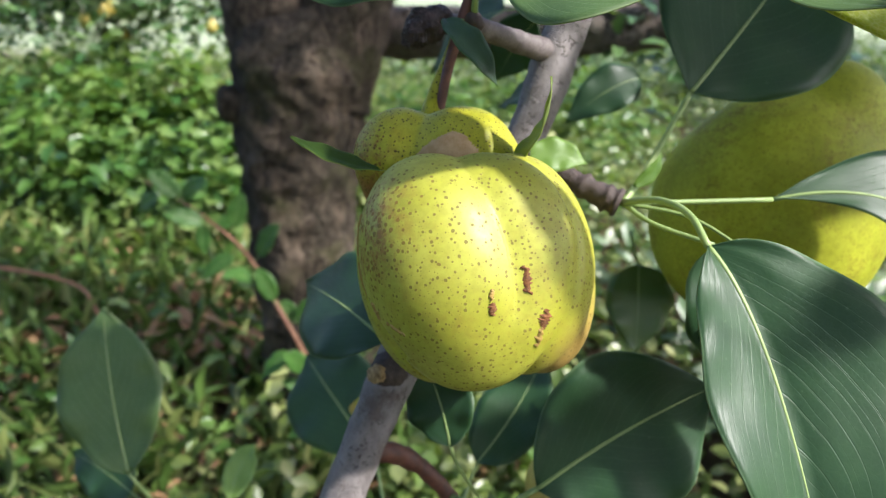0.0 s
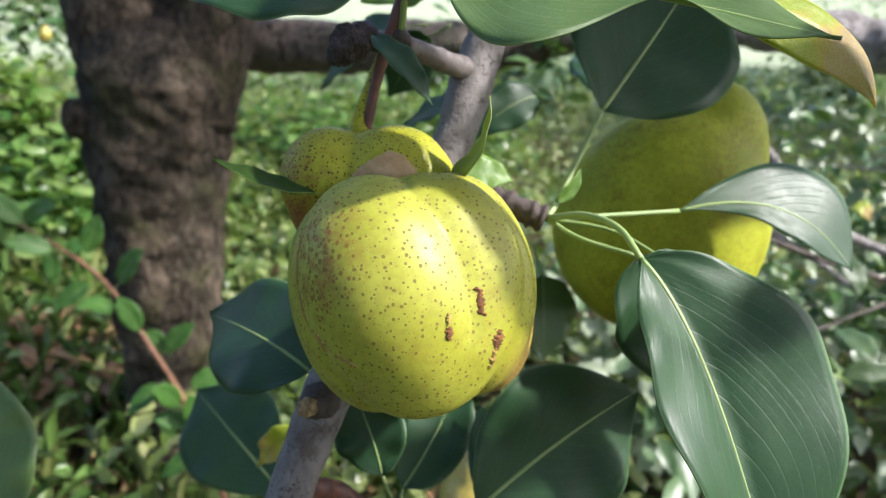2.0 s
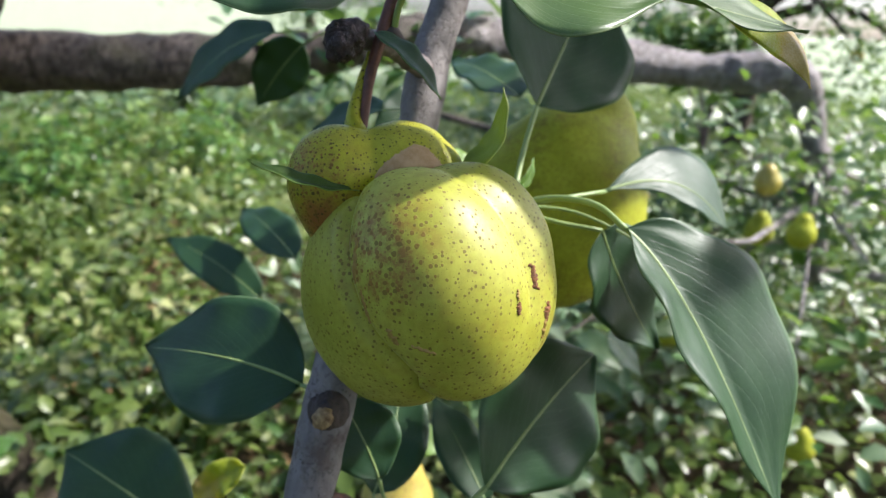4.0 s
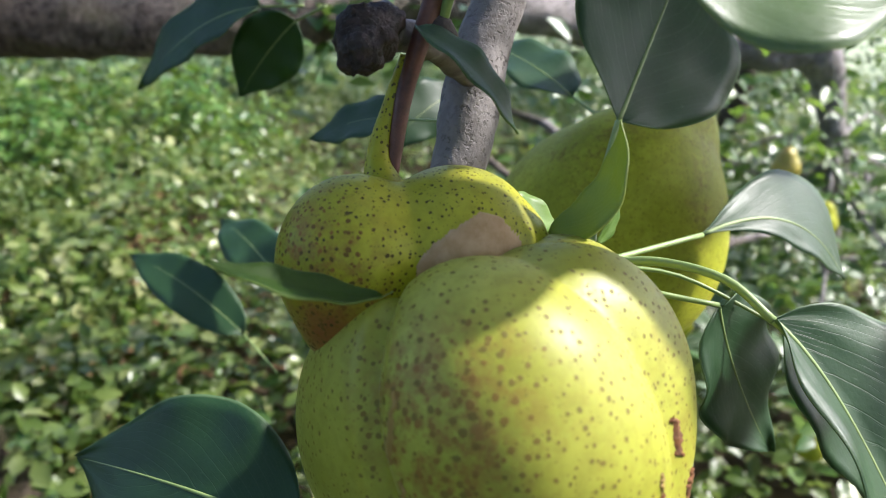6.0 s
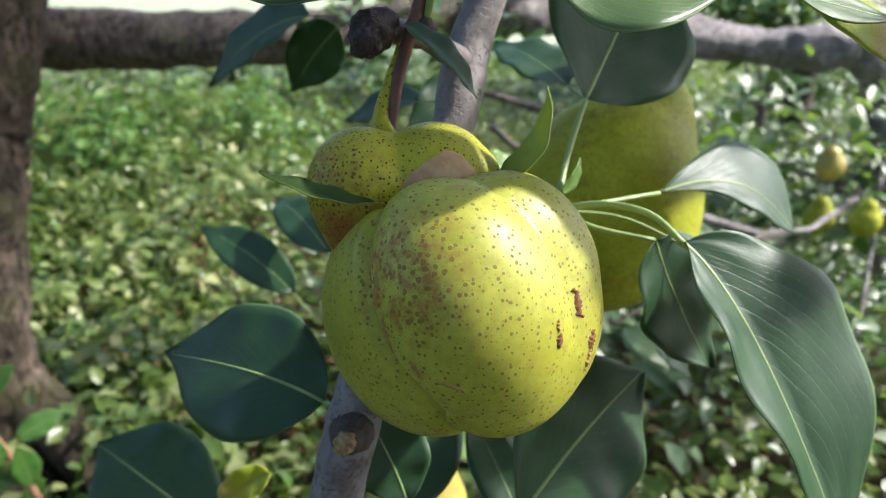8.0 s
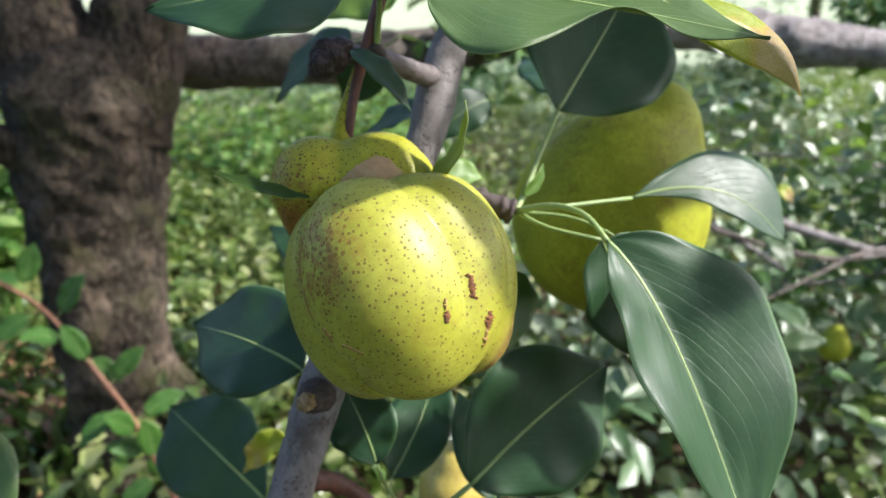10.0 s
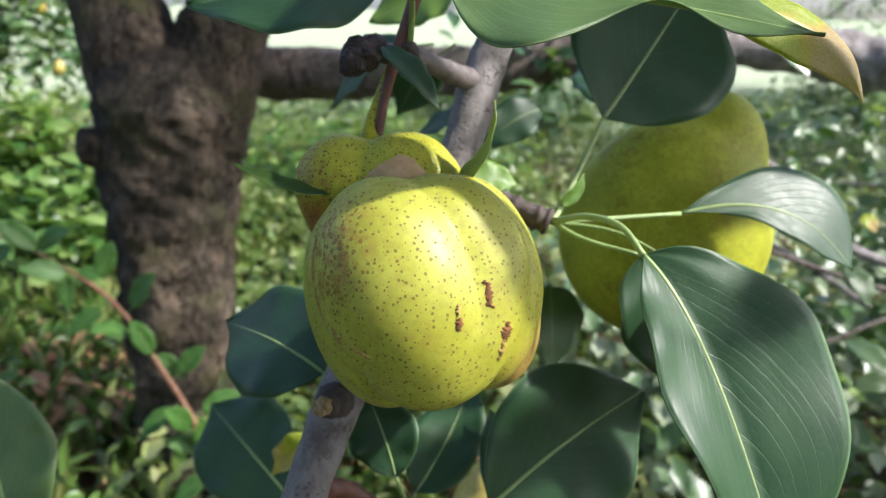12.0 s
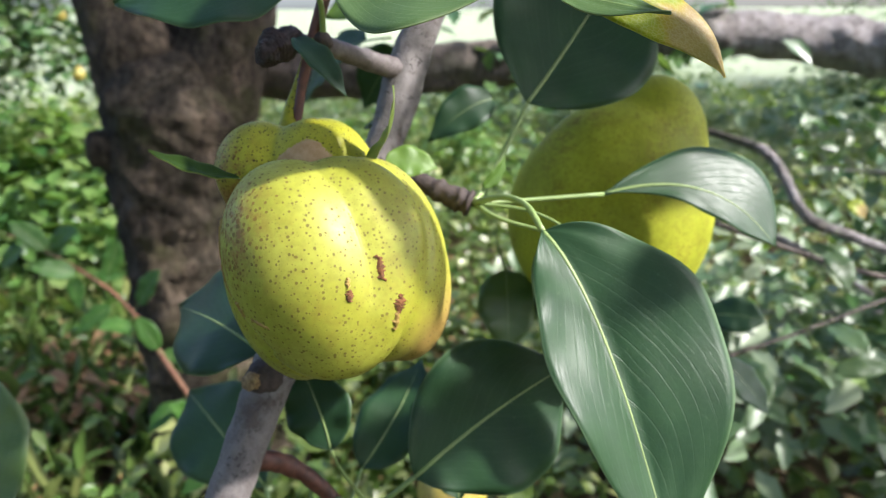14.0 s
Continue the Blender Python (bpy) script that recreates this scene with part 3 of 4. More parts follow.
def dead_knob():
    bm = blob((-0.006, 0.2285, 0.9855), [((-0.006, 0.2285, 0.9855), (0.0056, 0.0052, 0.0054)), ((-0.009, 0.2245, 0.9835), (0.0040, 0.0042, 0.0042)), ((-0.002, 0.2295, 0.9885), (0.0042, 0.0042, 0.0034))], 18, 5)
    c = Vector((-0.0075, 0.2265, 0.985))
    for v in bm.verts:
        d = (v.co - c).normalized()
        rings = 0.5 + 0.5 * math.sin(16 * (v.co - Vector((-0.0115, 0.2215, 0.983))).length / 0.0030)
        v.co += d * (0.0010 * noise.fractal(v.co * 340, 0.8, 2.0, 3) + 0.0009 * rings)
    return bm


part("dead_knob", dead_knob(), KNOB, branch, "shrivelled blackish knob of dead buds")
part("fruit_twig", tube([(0.018, 0.229, 1.035), (0.013, 0.2275, 1.008), (0.0065, 0.227, 0.988), (0.002, 0.2265, 0.974), (-0.0015, 0.2245, 0.9575)], [0.0026, 0.0023, 0.0021, 0.0018, 0.0016], 14, 8, 0.05, 300.0), TWIG_RED, branch, "red-brown twig")
part("bud", blob((0.0095, 0.2265, 0.988), [((0.0095, 0.2265, 0.988), (0.0032, 0.003, 0.0028)), ((0.0115, 0.2255, 0.9865), (0.002, 0.002, 0.002))], 14, 3), SPUR, branch)
part("spur", tube([(0.024, 0.245, 0.940), (0.042, 0.238, 0.934), (0.055, 0.230, 0.929), (0.063, 0.2265, 0.926)], [0.0048, 0.0040, 0.0042, 0.0046], 18, 12, 0.16, 300.0, knots=((0.55, 0.25), (0.8, 0.3), (0.95, 0.25))), SPUR, branch, "knobbly dark brown spur")
part("twig", tube([(-0.030, 0.203, 0.838), (-0.014, 0.212, 0.826), (0.002, 0.214, 0.806), (0.012, 0.212, 0.78)], [0.0045, 0.0036, 0.0031, 0.0026], 18, 12, 0.2, 250.0, knots=((0.35, 0.2), (0.7, 0.2))), TWIG_RED, branch, "purplish red side twig")
NODE = (0.0635, 0.2255, 0.9265)

leaf(branch, (0.0765, 0.1785, 0.9285), (0.0895, 0.154, 0.900), (0.100, 0.118, 0.844), 0.071, (-0.05, -0.74, 0.66), (0.15, -0.85, 0.5), [NODE, (0.0705, 0.210, 0.9325), (0.0745, 0.192, 0.934)], "large glossy dark green leaf in the sun", fold=0.38, wave=0.022, curl=0.10, peak=0.55, lop=0.70, nu=44, nv=20)
leaf(branch, (0.1185, 0.2295, 0.9265), (0.159, 0.2235, 0.9275), (0.1880, 0.2135, 0.9045), 0.049, (0.05, -0.77, 0.64), (0.10, -0.75, 0.66), [NODE, (0.085, 0.228, 0.926)], "leaf with a bright sun sheen", fold=0.02, curl=0.0, wave=0.012, peak=0.65, lop=0.45)
leaf(branch, (0.0904, 0.2473, 0.9615), (0.1115, 0.258, 0.985), (0.138, 0.270, 1.018), 0.078, (-0.12, -0.93, 0.35), None, [NODE, (0.071, 0.233, 0.9325), (0.080, 0.241, 0.9445)], "broad shaded dark leaf", fold=0.10, wave=0.015, peak=0.55, lop=0.92)
leaf(branch, (0.087, 0.199, 0.921), (0.101, 0.197, 0.896), (0.118, 0.190, 0.868), 0.042, (-0.10, -0.80, 0.55), None, [NODE, (0.071, 0.212, 0.9235)], fold=0.1, seed=2)
leaf(branch, (0.014, 0.181, 1.007), (0.050, 0.1655, 1.0035), (0.0935, 0.1395, 0.9945), 0.050, (0.16, -0.80, 0.57), (0.12, -0.66, 0.74), [(0.010, 0.2262, 0.989), (0.0100, 0.221, 0.9985), (0.008, 0.203, 1.008)], "pale sunlit leaf", 3, fold=0.06, wave=0.02, peak=0.38, nick=0.92, nu=40, nv=16)
leaf(branch, (0.074, 0.1565, 1.003), (0.0985, 0.1490, 0.9950), (0.1146, 0.147, 0.9785), 0.0155, (-0.10, -0.75, 0.65), (-0.3, -0.8, 0.5), [(0.016, 0.227, 1.035), (0.050, 0.19, 1.022)], "yellowing leaf with a brown blotched tip", 2, fold=-0.4, wave=0.012, peak=0.36, nu=32, nv=14)
leaf(branch, (0.0, 0.238, 1.008), (-0.029, 0.236, 1.006), (-0.062, 0.247, 1.000), 0.040, (0.0, -0.72, 0.7), None, [(0.013, 0.2275, 1.010)], fold=0.05, wave=0.03)
leaf(branch, (0.0005, 0.2205, 0.9885), (0.0085, 0.211, 0.9815), (0.0166, 0.2065, 0.9700), 0.0105, (0.35, -0.75, 0.55), None, [(0.008, 0.226, 0.988)], fold=0.2, nv=8)
leaf(branch, (0.0675, 0.228, 0.932), (0.0735, 0.229, 0.937), (0.077, 0.231, 0.9435), 0.006, (0.5, -0.8, 0.3), None, [NODE], "", 1, fold=0.3, nu=12, nv=6)
# unseen twigs that carry the added shade leaves
part("twig", tube([(0.078, 0.277, 1.07), (0.14, 0.25, 1.10), (0.22, 0.20, 1.105), (0.30, 0.20, 1.11), (0.37, 0.23, 1.11)], [0.0035, 0.003, 0.0025, 0.002, 0.0015], 10, 6), GREY, branch)
part("twig", tube([(0.077, 0.276, 1.066), (0.10, 0.29, 1.11), (0.14, 0.30, 1.12), (0.20, 0.27, 1.12)], [0.003, 0.0025, 0.002, 0.0015], 10, 6), GREY, branch)
# leaf added behind the large one to shade the broad lower leaf
leaf(branch, (0.104, 0.190, 0.915), (0.119, 0.173, 0.889), (0.130, 0.157, 0.862), 0.030, (-0.1, -0.75, 0.65), None, [NODE, (0.085, 0.212, 0.925)], "", fold=0.1, nu=16, nv=8)
# leaf hung out of view to cast the shadow on the scarred lobe
leaf(branch, (0.153, 0.110, 1.066), (0.159, 0.116, 1.050), (0.165, 0.123, 1.022), 0.017, (0.66, -0.30, 0.69), None, [(0.14, 0.15, 1.10)], "", nu=16, nv=8)
# upper leaves added out of view to shade the fruit, the pear and lower leaves
UNSEEN_SHADE_LEAVES = [(0.185, 0.222, 1.060, 0.6, 0.10), (0.205, 0.255, 1.090, 0.3, 0.09), (0.277, 0.240, 1.050, 0.2, 0.085), (0.300, 0.262, 1.070, 1.0, 0.09), (0.255, 0.262, 1.060, 0.5, 0.085),
                (0.215, 0.207, 1.060, 0.0, 0.09), (0.292, 0.205, 1.062, 0.0, 0.09), (0.285, 0.131, 1.060, 0.0, 0.065), (0.228, 0.240, 1.065, 0.7, 0.10), (0.083, 0.200, 1.070, 1.2, 0.09), (0.112, 0.173, 1.078, 1.0, 0.065), (0.262, 0.104, 1.058, 0.6, 0.05)]
for x, y, z, turn, size in UNSEEN_SHADE_LEAVES:
    d = Vector((math.cos(turn), math.sin(turn), -0.15)) * size / 2
    c = Vector((x, y, z))
    leaf(branch, c - d, c + Vector((0, 0, 0.006)), c + d, size * 0.6, (0.1, -0.2, 1.0), None, [c - d * 1.6 + Vector((0, 0, 0.02))], "", nu=12, nv=6)
leaf(branch, (0.062, 0.372, 1.018), (0.038, 0.385, 1.010), (0.012, 0.392, 0.996), 0.040, (-0.2, -0.75, 0.6), None, [(0.085, 0.345, 1.03)], "light green leaf lit from above", 1, fold=0.1, nu=16, nv=8)
# lower leaves, in shade
leaf(branch, (0.034, 0.190, 0.8305), (0.065, 0.198, 0.849), (0.097, 0.204, 0.864), 0.062, (-0.25, -0.93, 0.22), None, [(0.002, 0.214, 0.806), (0.018, 0.196, 0.815)], "broad dark leaf in shade", fold=0.12, wave=0.02, peak=0.5)
leaf(branch, (-0.0225, 0.2275, 0.8695), (-0.041, 0.2475, 0.8745), (-0.064, 0.284, 0.868), 0.048, (-0.2, -0.78, 0.58), None, [(-0.015, 0.218, 0.868)], "", fold=0.08, wave=0.025, peak=0.5)
leaf(branch, (-0.042, 0.336, 0.724), (-0.069, 0.366, 0.744), (-0.095, 0.402, 0.757), 0.066, (-0.1, -0.8, 0.55), None, [(-0.03, 0.29, 0.70), (-0.036, 0.315, 0.712)], "", fold=0.15, peak=0.55, wave=0.03)
leaf(branch, (0.0028, 0.2153, 0.8290), (-0.001, 0.2220, 0.8440), (-0.0075, 0.2300, 0.8600), 0.029, (-0.30, -0.90, 0.30), None, [(0.0240, 0.2280, 0.7800), (0.0139, 0.2222, 0.7996), (0.0060, 0.2170, 0.8180)], "shaded leaf on a long yellow-green stalk", fold=0.12, rib=1.35, peak=0.5)
# the pale top here puts the leaf's sky sheen into its colour
leaf(branch, (-0.1693, 0.2883, 0.7525), (-0.181, 0.309, 0.792), (-0.1881, 0.3309, 0.8312), 0.056, (0.1, -0.88, 0.45), None, [(-0.15, 0.30, 0.70), (-0.158, 0.292, 0.725)], "dull green leaf with pale spots", 3, fold=0.1, peak=0.5)
leaf(branch, (0.1054, 0.3307, 0.8575), (0.105, 0.322, 0.837), (0.1038, 0.3139, 0.812), 0.038, (0.1, -0.75, 0.6), None, [(0.10, 0.335, 0.875)], "mid green leaf in soft shade", 3, fold=0.1, nu=16, nv=8)
leaf(branch, (0.103, 0.357, 0.952), (0.085, 0.352, 0.946), (0.064, 0.349, 0.930), 0.026, (0.0, -0.8, 0.55), None, [(0.11, 0.35, 0.95)], "", fold=0.15, nu=16, nv=8)
leaf(branch, (0.0153, 0.2437, 0.7972), (0.035, 0.262, 0.815), (0.0489, 0.2818, 0.8312), 0.034, (-0.55, -0.8, 0.1), None, [(0.008, 0.225, 0.79)], "", fold=0.12, nu=16, nv=8)
leaf(branch, (0.0202, 0.4101, 0.8243), (0.0, 0.445, 0.842), (-0.0198, 0.4809, 0.8484), 0.030, (-0.3, -0.6, 0.75), None, [(0.03, 0.39, 0.81)], "", fold=0.15, nu=16, nv=8)
leaf(branch, (0.0362, 0.4156, 0.9833), (0.014, 0.445, 0.97), (-0.008, 0.4735, 0.9388), 0.032, (-0.3, -0.65, 0.7), None, [(0.05, 0.40, 0.985)], "", fold=0.15, nu=16, nv=8)
leaf(branch, (0.0566, 0.4256, 0.9773), (0.045, 0.437, 0.96), (0.0346, 0.4476, 0.9382), 0.034, (-0.2, -0.9, 0.3), None, [(0.065, 0.41, 0.985)], "", fold=0.1, nu=16, nv=8)
leaf(branch, (0.0354, 0.3890, 0.8557), (0.03, 0.425, 0.867), (0.0254, 0.4622, 0.8690), 0.030, (-0.3, -0.5, 0.8), None, [(0.04, 0.37, 0.845)], "", fold=0.1, nu=16, nv=8)
leaf(branch, (0.0451, 0.2997, 0.9543), (0.037, 0.32, 0.95), (0.0284, 0.3407, 0.9394), 0.022, (-0.2, -0.6, 0.7), None, [(0.05, 0.28, 0.957)], "", fold=0.1, nu=16, nv=8)
leaf(branch, (0.1386, 0.3185, 0.9565), (0.135, 0.348, 0.968), (0.1315, 0.3787, 0.9726), 0.036, (-0.2, -0.6, 0.75), None, [(0.14, 0.30, 0.95)], "", fold=0.1, nu=16, nv=8)
leaf(branch, (0.0563, 0.2164, 0.7960), (0.054, 0.236, 0.814), (0.0518, 0.2568, 0.8281), 0.024, (-0.2, -0.7, 0.7), None, [(0.05, 0.205, 0.785)], "", fold=0.1, nu=16, nv=8)
leaf(branch, (0.0949, 0.3111, 0.7519), (0.08, 0.322, 0.76), (0.0645, 0.3344, 0.7642), 0.022, (-0.2, -0.6, 0.75), None, [(0.105, 0.305, 0.745)], "", 1, fold=0.1, nu=16, nv=8)
leaf(branch, (-0.0280, 0.2850, 0.8000), (-0.0400, 0.2910, 0.7920), (-0.0500, 0.2960, 0.7760), 0.016, (-0.4, -0.7, 0.5), None, [(-0.0150, 0.2800, 0.8020)], "curled yellowing leaf", 2, fold=0.4, wave=0.1, nu=16, nv=8)
leaf(branch, (-0.1443, 0.3539, 0.6747), (-0.143, 0.38, 0.68), (-0.1404, 0.4091, 0.6778), 0.022, (0.4, -0.7, 0.6), None, [(-0.145, 0.34, 0.66)], "", 1, fold=0.3, nu=16, nv=8)
leaf(branch, (-0.1950, 0.3317, 0.6997), (-0.223, 0.35, 0.704), (-0.2497, 0.3660, 0.7047), 0.034, (0.1, -0.8, 0.6), None, [(-0.17, 0.32, 0.69)], "", fold=0.1, nu=16, nv=8)
leaf(branch, (0.2620, 0.3449, 0.7755), (0.277, 0.338, 0.76), (0.2906, 0.3283, 0.7410), 0.026, (0.1, -0.7, 0.7), None, [(0.25, 0.35, 0.785)], "", fold=0.1, nu=16, nv=8)


# ---- the lumpy fruit ----
HUB = Vector((0.0095, 0.1865, 0.9205))
# the lobes: centre from the hub, half axes, lean over height in x and y, turn about the upright
LOBES = [
    (-0.0168, 0.0084, -0.0101, 0.0194, 0.0353, 0.0363, -0.070, -0.211, 0.224),  # thin lobe behind the crease
    (-0.0067, -0.0050, -0.0015, 0.0281, 0.0261, 0.0348, -0.168, 0.099, -0.653),  # large front lobe
    (0.0010, -0.0100, 0.0007, 0.0283, 0.0171, 0.0329, 0.115, 0.270, -0.129),  # scarred lobe
    (0.0132, -0.0001, -0.0007, 0.0226, 0.0273, 0.0327, -0.106, 0.135, -0.518),  # sunny outer lobe
    (0.0180, 0.0092, -0.0070, 0.0207, 0.0325, 0.0324, -0.176, 0.002, -0.205),  # low tanned lobe
    (0.0006, 0.0039, -0.0008, 0.0221, 0.0227, 0.0339, 0.023, -0.122, 0.011),  # back
]
# depth and half width of the creases between two lobes
CREASES = {(0, 1): (0.0032, 0.0011), (1, 2): (0.0004, 0.0030), (2, 3): (0.0010, 0.0012), (3, 4): (0.0009, 0.0013)}


def fruit_reach(d):
    """How far the fruit reaches from its hub along d: the soft greatest reach of its lobes, with creases between them."""
    far = []
    for cx, cy, cz, a, b, c, lx, ly, turn in LOBES:
        co, si = math.cos(turn), math.sin(turn)

        def local(x, y, z):
            x, y = x - lx * z, y - ly * z
            return Vector(((co * x + si * y) / a, (co * y - si * x) / b, z / c))

        q, p = local(d.x, d.y, d.z), local(-cx, -cy, -cz)
        aa, bb, cc = q.dot(q), q.dot(p), p.dot(p) - 1
        disc = bb * bb - aa * cc
        far.append(max(0.005, (-bb + math.sqrt(disc)) / aa) if disc > 0 else 0.012)
    top = max(far)
    r = top + math.log(sum(math.exp((e - top) * 70 / top) for e in far)) * top / 70
    first = far.index(top)
    fade = min(1.0, max(0.0, 1.1 - d.z) * 2.5)
    for (i, j), (deep, wide) in CREASES.items():
        if first in (i, j):
            r -= fade * deep * math.exp(-((far[i] - far[j]) / wide) ** 2)
    return r


fruit = thing("lumpy_pear", HUB, "misshapen lobed yellow-green pear with brown dots", "fruit")


def fruit_body():
    bm = bmesh.new()
    bmesh.ops.create_icosphere(bm, subdivisions=7, radius=1.0)
    for v in bm.verts:
        d = v.co.normalized()
        v.co = HUB + d * fruit_reach(d) * (1 + 0.006 * noise.noise(d * 3.1))
    return bm


part("body", fruit_body(), SKIN, fruit)
NECK = [((-0.0129, 0.2155, 0.9458), (0.0158, 0.0150, 0.0158)), ((0.0058, 0.2106, 0.9481), (0.0175, 0.0165, 0.0149)), ((-0.0114, 0.2130, 0.9387), (0.0142, 0.0125, 0.0185)), ((0.0135, 0.2040, 0.9475), (0.0085, 0.0085, 0.0070))]


def neck_body():
    """The cap-like upper lobe, with a dimple where the stalk stands."""
    bm = blob((-0.003, 0.211, 0.9475), NECK, 9, 6)
    pit = Vector((-0.004, 0.2215, 0.9635))
    for v in bm.verts:
        v.co.z -= 0.0014 * math.exp(-((v.co - pit).length / 0.0062) ** 2)
        v.co += (v.co - Vector((-0.003, 0.211, 0.9475))) * 0.012 * noise.noise(v.co * 90)
    return bm


part("neck", neck_body(), CAP_SKIN, fruit, "swollen upper lobe like a cap")


def russet_patch():
    """A corky skin over the front of the neck, three-cornered, with a ragged edge."""
    bm = neck_body()
    hub = Vector((-0.003, 0.211, 0.9475))
    gone = []
    for f in bm.faces:
        c = f.calc_center_median()
        u = (c.x - 0.0034) / (0.0112 if c.x < 0.0034 else 0.0085)
        top = 0.9578 - 0.0075 * abs(u) ** 1.9 + 0.0006 * noise.noise(c * 420)
        if c.y > 0.2035 or abs(u) > 1.1 or c.z > top or c.z < 0.944:
            gone.append(f)
    bmesh.ops.delete(bm, geom=gone, context="FACES")
    for v in bm.verts:
        edge = 0.3 if v.is_boundary else 1.0
        v.co += (v.co - hub).normalized() * 0.0004 * edge
    return bm


part("russet_patch", russet_patch(), RUSSET, fruit, "dull brown corky patch")
part("stalk", tube([(-0.004, 0.222, 0.955), (-0.0035, 0.2265, 0.962), (0.0, 0.2285, 0.972), (0.004, 0.229, 0.982)], [0.0048, 0.0025, 0.0017, 0.0016], 16, 8, 0.04, 300.0), CAP_SKIN, fruit, "green speckled stalk")


def scar(az, el, long, wide, turn, seed, material=SCAR, name="scar", label="dark brown corky scar"):
    """A corky crack that lies on the skin."""
    rng = random.Random(seed)
    d0 = Vector((math.cos(radians(el)) * math.cos(radians(az)), math.cos(radians(el)) * math.sin(radians(az)), math.sin(radians(el))))
    e1 = Vector((0, 0, 1)).cross(d0).normalized()
    e2 = d0.cross(e1)
    bm = bmesh.new()
    rows = []
    n = 16
    for i in range(n + 1):
        s = i / n
        w = wide * (math.sin(math.pi * (0.04 + 0.92 * s)) ** 0.6) * rng.uniform(0.50, 1.25)
        off = rng.uniform(-0.18, 0.18) * wide
        row = []
        for q in (-1, -0.4, 0.4, 1):
            x, y = off + q * w / 2, (s - 0.5) * long
            xr, yr = x * math.cos(turn) - y * math.sin(turn), x * math.sin(turn) + y * math.cos(turn)
            d = (d0 + (e1 * xr + e2 * yr) / 0.0345).normalized()
            rise = 0.0005 * (1.0 if abs(q) < 1 else -0.6) * rng.uniform(0.6, 1.3)
            row.append(bm.verts.new(HUB + d * (fruit_reach(d) * (1 + 0.006 * noise.noise(d * 3.1)) + rise)))
        rows.append(row)
    for a, b in zip(rows, rows[1:]):
        for j in range(3):
            bm.faces.new((a[j], a[j + 1], b[j + 1], b[j]))
    bmesh.ops.recalc_face_normals(bm, faces=bm.faces)
    return part(name, bm, material, fruit, label)


def bearing(p):
    v = Vector(p) - HUB
    return math.degrees(math.atan2(v.y, v.x)), math.degrees(math.asin(v.z / v.length))


scar(*bearing((0.0227, 0.1615, 0.9258)), 0.0098, 0.0040, 0.05, 1)
scar(*bearing((0.0129, 0.1562, 0.9200)), 0.0040, 0.0034, 0.05, 2)
scar(*bearing((0.0279, 0.1608, 0.9145)), 0.0060, 0.0046, -0.45, 3)
for at, long, wide, turn, seed in [((0.0262, 0.1606, 0.9098), 0.0062, 0.0034, -0.35, 8), ((0.0129, 0.1562, 0.9238), 0.0036, 0.0022, 0.0, 9), ((-0.0240, 0.1805, 0.9310), 0.012, 0.0020, 0.12, 4), ((-0.0236, 0.1760, 0.9195), 0.010, 0.0017, 0.25, 5), ((-0.0195, 0.1683, 0.9129), 0.0055, 0.0030, 0.5, 6), ((-0.0136, 0.1616, 0.9104), 0.0070, 0.0014, 1.35, 7)]:
    scar(*bearing(at), long, wide, turn, seed, STREAK, "russet_streak", "thin brown russet streak")
# small leaves that grow out of the furrow under the neck
leaf(fruit, (-0.0190, 0.1945, 0.9470), (-0.0323, 0.1970, 0.9500), (-0.0460, 0.1995, 0.9560), 0.0075, (-0.05, -0.25, 0.96), None, [(-0.015, 0.198, 0.9455)], "small olive green leaf out of the furrow", 5, fold=0.25, nv=8, rib=0.8, peak=0.5)
leaf(fruit, (0.0215, 0.1995, 0.9510), (0.0288, 0.1935, 0.9600), (0.0306, 0.1936, 0.9745), 0.0075, (-0.97, 0.10, 0.15), None, [(0.014, 0.201, 0.9495), (0.018, 0.200, 0.9495)], "small curled lime green leaf with a dry tip", 4, lop=1.7, fold=0.25, nv=8, rib=0.8)
leaf(fruit, (0.030, 0.226, 0.943), (0.040, 0.2265, 0.9435), (0.0500, 0.2264, 0.9405), 0.013, (0.1, -0.8, 0.6), None, [(0.022, 0.222, 0.942)], "small pale leaf", 1, fold=0.15, nv=8, rib=0.8)

# ---- the other pears ----
pear = thing("pear", (0.145, 0.285, 0.91), "large green pear in shade behind the leaves", "fruit")
part("body", blob((0.148, 0.287, 0.915), [((0.1519, 0.3000, 0.8950), (0.0522, 0.0510, 0.0540)), ((0.1684, 0.2910, 0.9342), (0.0276, 0.0200, 0.0343)), ((0.1506, 0.2891, 0.9098), (0.0463, 0.0350, 0.0480))], 16, 5), PEAR_SKIN, pear)
part("stalk", tube([(0.166, 0.295, 0.960), (0.157, 0.298, 0.974), (0.138, 0.302, 0.992), (0.122, 0.305, 1.02)], [0.0028, 0.0024, 0.0022, 0.0022], 10, 6, 0.05, 200.0), SPUR, pear)


UNRIPE = skin("small_pear_skin", (0.34, 0.29, 0.04), (0.50, 0.40, 0.09), (0.40, 0.20, 0.08), (0.22, 0.16, 0.05), 420.0, 0.6, 0.6, 0.4)


